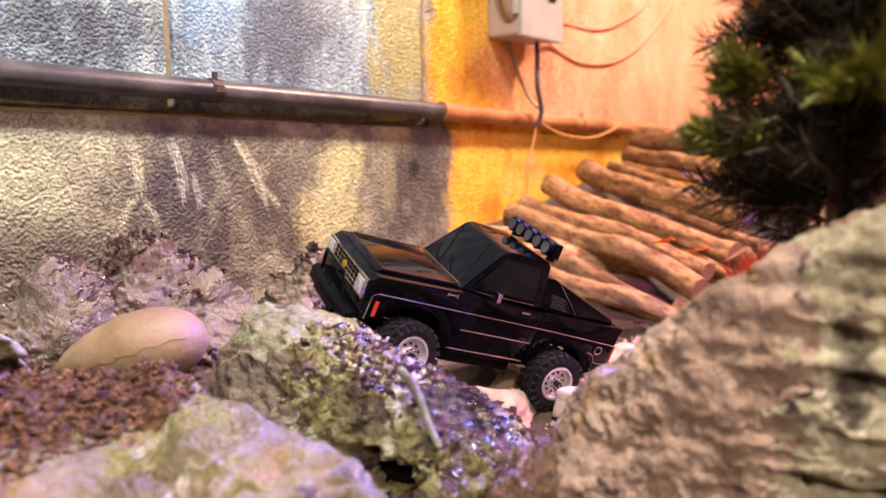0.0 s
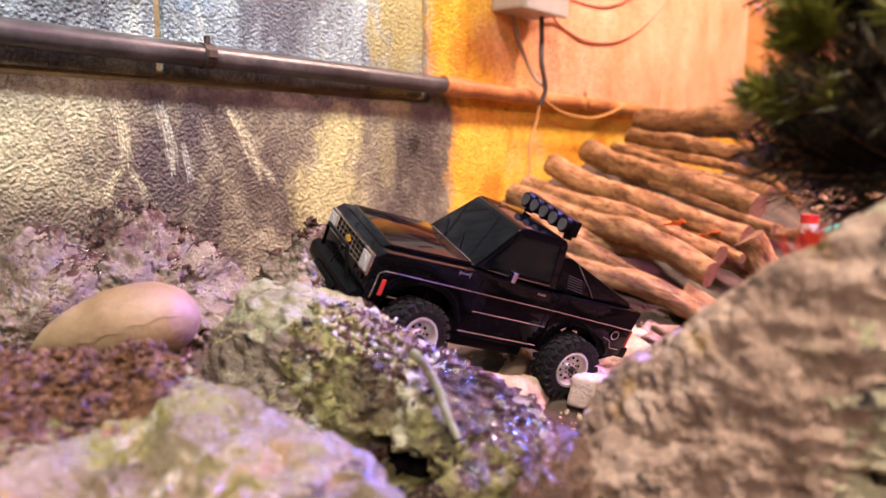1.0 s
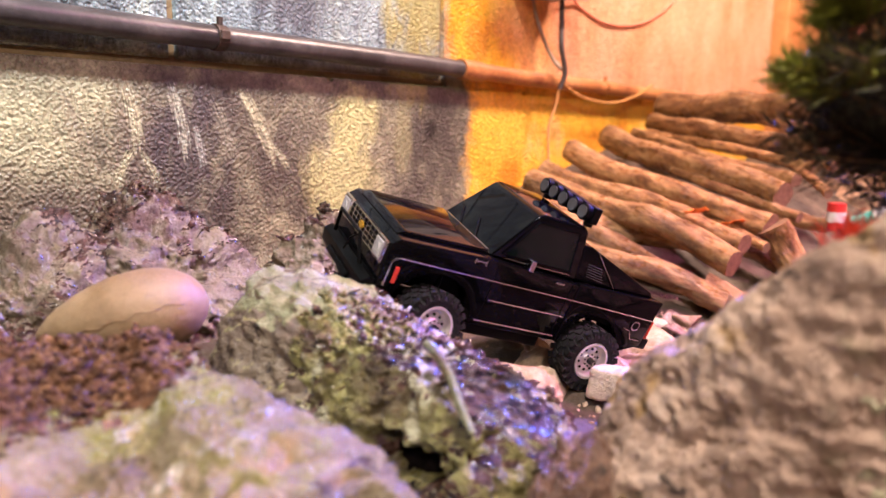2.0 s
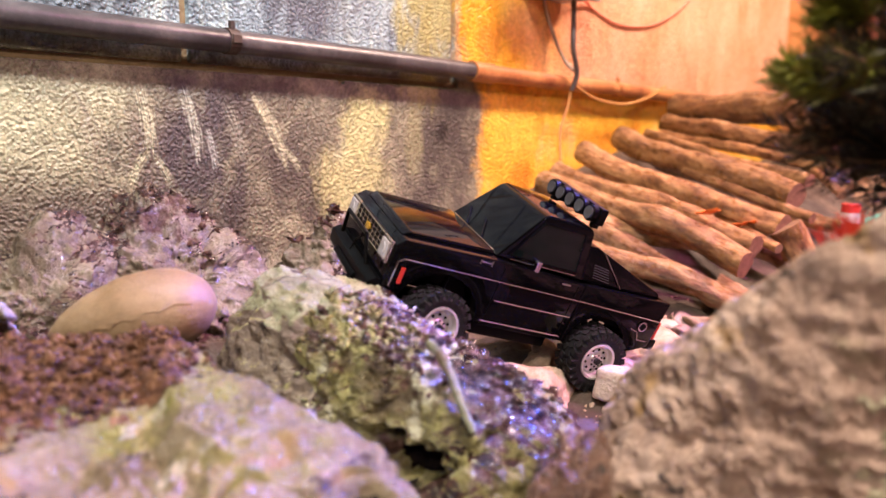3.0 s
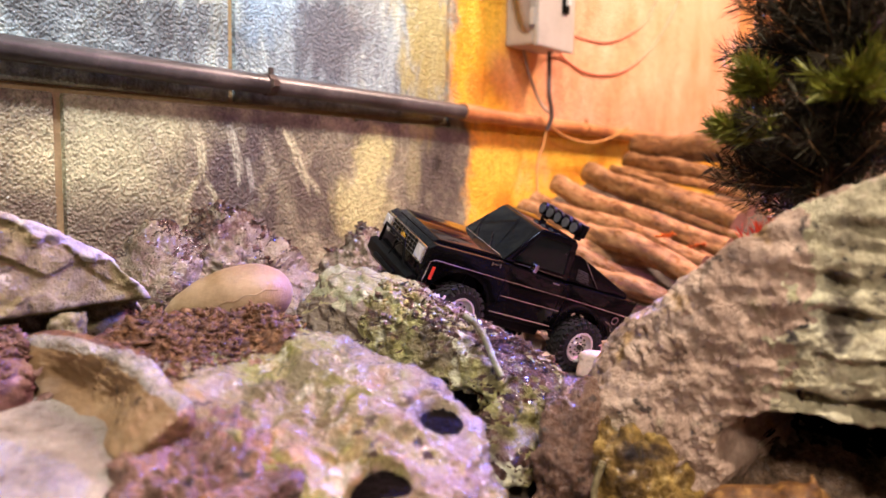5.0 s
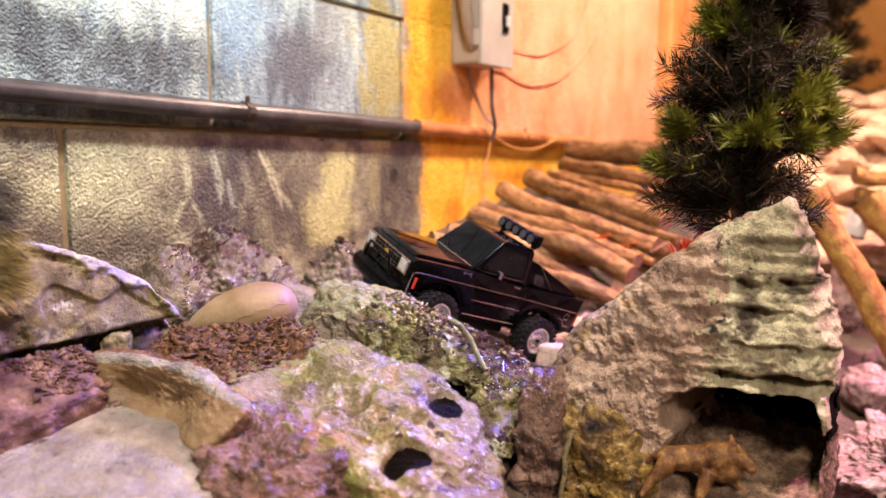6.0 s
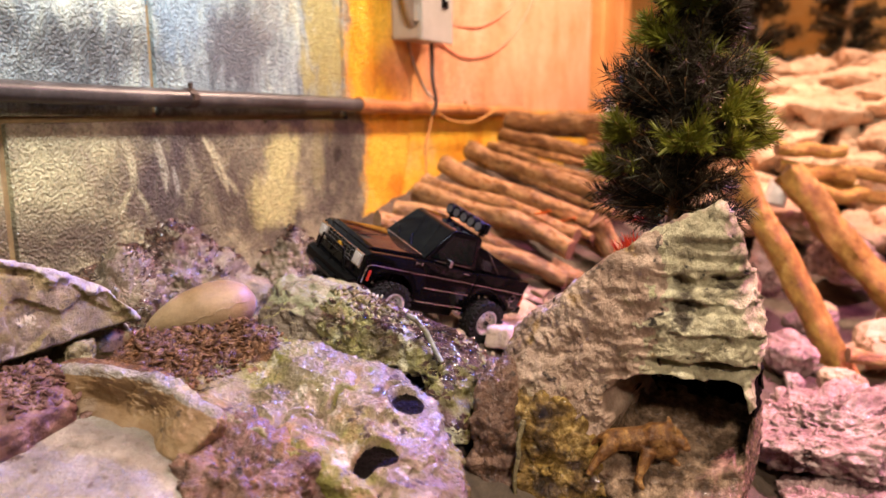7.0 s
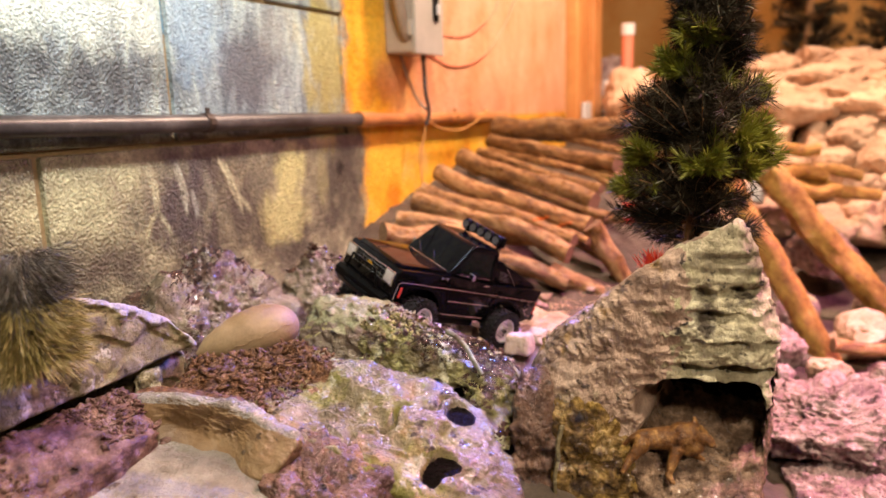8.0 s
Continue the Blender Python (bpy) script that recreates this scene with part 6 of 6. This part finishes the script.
# sloping bed cover and lamp bar
cover_prof = [(0.0865, 0.1005), (0.0885, 0.127), (0.080, 0.1275), (0.006, 0.1055), (0.004, 0.1005)]
bm = prism(cover_prof, -0.0415, 0.0415)
for v in bm.verts:
    v.co.y *= 1 - 0.10 * max((v.co.z - 0.100) / 0.03, 0)
bmesh.ops.bevel(bm, geom=list(bm.edges), offset=0.0015, segments=2, profile=0.6, affect="EDGES", clamp_overlap=True)
bed_cover = smooth(part("bed_cover", bm, M_BLACK, truck, "black sloping cover over the truck bed"), 35)
for s in (-1, 1):
    part("cover_seam", tube([(0.074, s * 0.0382, 0.1255), (0.048, s * 0.0425, 0.1015)], 0.0005, 6), M_CHROME, bed_cover, "thin bright seam line")
    for i in range(6):
        part("louvre", tube([(0.066 - i * 0.0012, s * 0.0412, 0.1135 - i * 0.0020), (0.080 - i * 0.0006, s * 0.0408, 0.1150 - i * 0.0020)], 0.0004, 4), M_LENS_D, bed_cover)
bar_ob = part("lamp_bar", bevelled_box(0.0855, 0.0925, -0.036, 0.036, 0.1435, 0.1565, 0.0012), M_MATT, truck, "black roof bar carrying five round lamps")
for i in range(5):
    y = -0.0285 + i * 0.01425
    rl = part("roof_lamp", disc((0.0945, y, 0.150), (1, 0, 0), 0.0064, 0.006, 20), M_MATT, bar_ob)
    part("roof_lamp_lens", disc((0.0978, y, 0.150), (1, 0, 0), 0.0050, 0.0014, 20), M_LENS_D, bar_ob, "clear round lamp lens")
for y in (-0.03, 0.03):
    part("bar_bracket", bevelled_box(0.086, 0.092, y - 0.002, y + 0.002, 0.1400, 0.1445), M_MATT, bar_ob)
# chassis
for s in (-1, 1):
    part("frame_rail", bevelled_box(0.01, 0.24, min(s * 0.016, s * 0.020), max(s * 0.016, s * 0.020), 0.046, 0.056), M_MATT, truck)
part("gearbox", bevelled_box(0.105, 0.150, -0.014, 0.014, 0.040, 0.060, 0.003), M_MATT, truck)
part("inner_tub", bevelled_box(0.165, 0.235, -0.030, 0.030, 0.062, 0.092), M_MATT, truck)

TR, TW = 0.0285, 0.0235
for s in (-1, 1):
    y0, y1 = sorted((s * 0.020, s * 0.0425))
    part("inner_fender", prism([(0.004, 0.054), (0.004, 0.0755), (0.085, 0.0755), (0.085, 0.054)] + arch(0.053, 0.0265, 0.0541), y0, y1), M_MATT, truck)
part("belly_plate", bevelled_box(0.083, 0.168, -0.040, 0.040, 0.047, 0.0515, 0.001), M_MATT, truck)
for s in (-1, 1):
    part("battery_tray", bevelled_box(0.090, 0.160, min(s * 0.022, s * 0.038), max(s * 0.022, s * 0.038), 0.038, 0.0468, 0.002), M_MATT, truck)


def wheel():
    """A knobby wheel whose outer face looks along +y."""
    top = new("wheel")
    bm = bmesh.new()
    prof = [(-TW / 2, 0.0175), (-TW / 2 - 0.0008, 0.0225), (-TW / 2 + 0.002, 0.0265), (-TW / 4, 0.0272), (TW / 4, 0.0272), (TW / 2 - 0.002, 0.0265), (TW / 2 + 0.0008, 0.0225), (TW / 2, 0.0175)]
    n = 48
    rings = [[bm.verts.new((r * math.cos(2 * math.pi * k / n), y, r * math.sin(2 * math.pi * k / n))) for k in range(n)] for y, r in prof]
    for a, b in zip(rings, rings[1:] + rings[:1]):
        for k in range(n):
            bm.faces.new((a[k], a[(k + 1) % n], b[(k + 1) % n], b[k]))
    bmesh.ops.recalc_face_normals(bm, faces=bm.faces)
    lug = [(-0.0095, 0.0058, 0.4), (-0.0032, 0.0050, -0.4), (0.0032, 0.0050, 0.4), (0.0095, 0.0058, -0.4)]
    for k in range(22):
        for j, (y, w, tilt) in enumerate(lug):
            a = 2 * math.pi * (k + 0.5 * (j % 2)) / 22
            m = Matrix.Rotation(-a, 4, "Y") @ Matrix.Translation((TR - 0.0016, y, 0)) @ Matrix.Rotation(tilt, 4, "X") @ Matrix.Diagonal((0.0036, w, 0.0047, 1))
            bmesh.ops.create_cube(bm, size=1, matrix=m)
            if j in (0, 3):
                m2 = Matrix.Rotation(-a, 4, "Y") @ Matrix.Translation((TR - 0.0050, (TW / 2 + 0.0003) * (1 if y > 0 else -1), 0)) @ Matrix.Diagonal((0.0052, 0.0014, 0.0036, 1))
                bmesh.ops.create_cube(bm, size=1, matrix=m2)
    smooth(part("tyre", bm, M_TYRE, top, "black knobby rubber tyre"), 30)
    bm = bmesh.new()
    prof = [(0.0105, 0.0172), (0.0122, 0.0168), (0.0120, 0.0150), (0.0075, 0.0138), (0.0060, 0.0120), (0.0078, 0.0070), (0.0092, 0.0060), (0.0092, 0.0001)]
    rings = [[bm.verts.new((r * math.cos(2 * math.pi * k / 40), y, r * math.sin(2 * math.pi * k / 40))) for k in range(40)] for y, r in [(-0.0105, 0.0172)] + prof]
    for a, b in zip(rings, rings[1:]):
        for k in range(40):
            bm.faces.new((a[k], a[(k + 1) % 40], b[(k + 1) % 40], b[k]))
    bmesh.ops.recalc_face_normals(bm, faces=bm.faces)
    rim = smooth(part("rim", bm, M_RIM, top, "pale silver steel rim"), 35)
    hub = disc((0, 0.0098, 0), (0, 1, 0), 0.0030, 0.0035, 14)
    for k in range(8):
        a = 2 * math.pi * k / 8
        disc((0.0053 * math.cos(a), 0.0088, 0.0053 * math.sin(a)), (0, 1, 0), 0.0009, 0.0022, 6, hub)
    part("hub", hub, M_BOLT, top, "dark hub with small bolts")
    holes = bmesh.new()
    for k in range(10):
        a = 2 * math.pi * (k + 0.5) / 10
        disc((0.0098 * math.cos(a), 0.0066, 0.0098 * math.sin(a)), (0, 1, 0), 0.0012, 0.0016, 10, holes)
    part("rim_holes", holes, M_MATT, top, "dark round rim holes")
    return top


first = wheel()
first.parent = truck
SPOTS = (("fl", 0.201, 0.0545, 0.047, 0, 8), ("fr", 0.200, -0.0545, 0.020, 180, 8), ("rl", 0.053, 0.0515, 0.045, 0, 0), ("rr", 0.053, -0.0530, 0.030, 180, 0))
first.matrix_basis = pose(SPOTS[0][1], SPOTS[0][2], SPOTS[0][3], 13, 0, SPOTS[0][5]) @ Matrix.Diagonal((0.9, 0.9, 0.9, 1))
for _, x, y, z, turn, steer in SPOTS[1:]:
    copy_thing(first, pose(x, y, z, 13 if x > 0.1 and turn == 0 else (-13 if x > 0.1 else (4 if turn == 0 else -4)), 0, turn + steer))
for x, zl, zr in ((0.200, 0.050, 0.020), (0.053, 0.045, 0.030)):
    bm = tube([(x, 0.045, zl), (x, -0.045, zr)], 0.0042, 10)
    bmesh.ops.create_icosphere(bm, subdivisions=2, radius=0.009, matrix=Matrix.Translation((x, -0.008, (zl + zr) / 2)))
    part("axle", bm, M_MATT, truck, "black axle with its gear housing")
    for s, zz in ((1, zl), (-1, zr)):
        sh = tube([(x - 0.008, s * 0.030, zz + 0.002), (x - 0.012, s * 0.026, 0.088)], 0.0030, 10)
        part("shock_absorber", sh, M_MATT, truck)
        part("link_rod", tube([(x - 0.01, s * 0.026, zz - 0.002), (0.125, s * 0.018, 0.048)], 0.0015, 8), M_CHROME if s > 0 else M_MATT, truck)

# loose crumbs, last
dep = bpy.context.evaluated_depsgraph_get()
dep.update()


def top_of(x, y):
    hit, p, n, i, ob, m = scene.ray_cast(dep, Vector((x, y, 0.37)), Vector((0, 0, -1)))
    return p.z if hit and ob.name.split(".")[0] in ("concrete_slab", "ground", "bark_dirt", "dirt_mound", "lumpy_rock", "mossy_rock") else None


def dirt_sheet(cx, cy, rx, ry, label, seed, n=90):
    """A thin ragged layer of crumbled bark that follows what it lies on."""
    verts, faces, index = [], [], {}
    for j in range(n):
        for i in range(n):
            u, v = 2 * i / (n - 1) - 1, 2 * j / (n - 1) - 1
            x, y = cx + u * rx * 1.3, cy + v * ry * 1.3
            rag = 1 - math.hypot(u * 1.3, v * 1.3) + 0.55 * noise.fractal(Vector((x * 28, y * 28, seed)), 0.8, 2.0, 4)
            z = top_of(x, y)
            if z is None or rag < -0.15:
                continue
            index[i, j] = len(verts)
            lump = 0.0022 * noise.fractal(Vector((x * 170, y * 170, seed)), 0.6, 2.0, 4)
            verts.append((x, y, z + min(rag * 0.010, 0.003) + (lump if rag > 0 else 0)))
    for (i, j), a in index.items():
        q = [index.get(k) for k in ((i + 1, j), (i + 1, j + 1), (i, j + 1))]
        if None not in q:
            faces.append((a, *q))
    ob = new("bark_dirt", mesh_of("bark_dirt", verts, faces, M_DIRT))
    ob.data.shade_smooth()
    return tagged(ob, label, "dirt", kind="stuff")


dirt_sheet(0.215, 0.512, 0.058, 0.056, "reddish brown crumbled bark lying on the slab", 2.0)
dep = bpy.context.evaluated_depsgraph_get()
dep.update()
crumbs("bark_crumbs", 3600, 0.150, 0.278, 0.450, 0.580, top_of, "reddish brown bark crumbs strewn on the slab", size=(0.0005, 0.0020))
crumbs("bark_chips", 800, 0.160, 0.270, 0.458, 0.575, top_of, "larger reddish brown bark chips on the slab", size=(0.0018, 0.0050))
crumbs("bark_crumbs", 4200, -0.14, 0.115, 0.512, 0.572, top_of, "brown bark crumbs strewn on the lower slab", M_DIRT_PALE, size=(0.0008, 0.0042))
crumbs("grit", 900, 0.50, 1.0, 0.28, 0.52, top_of, "pale grit on the dirt round the truck", M_TAN, (0.0010, 0.0035))


def high_top(x, y):
    """Only the upper parts of the rocks near the wall carry crumbs."""
    z = top_of(x, y)
    return z if z and z > 0.306 + 0.02 * noise.noise(Vector((x * 40, y * 40, 0))) else None


crumbs("wet_crumbs", 330, 0.29, 0.43, 0.635, 0.72, high_top, "wet dark brown crumbs on the lumpy rock", M_DIRT_WET, (0.0012, 0.0046))
crumbs("wet_crumbs", 420, 0.465, 0.565, 0.61, 0.70, high_top, "wet dark brown crumbs on the small rock", M_DIRT_WET, (0.0012, 0.0050))
crumbs("wet_crumbs", 700, 0.345, 0.465, 0.345, 0.465, top_of, "wet purple brown crumbs on the mossy rock", M_DIRT_WET, (0.0010, 0.0040))
crumbs("mossy_crumbs", 320, 0.325, 0.41, 0.40, 0.470, top_of, "yellow green mossy crumbs on the long rock", M_GREEN, (0.0012, 0.0045))
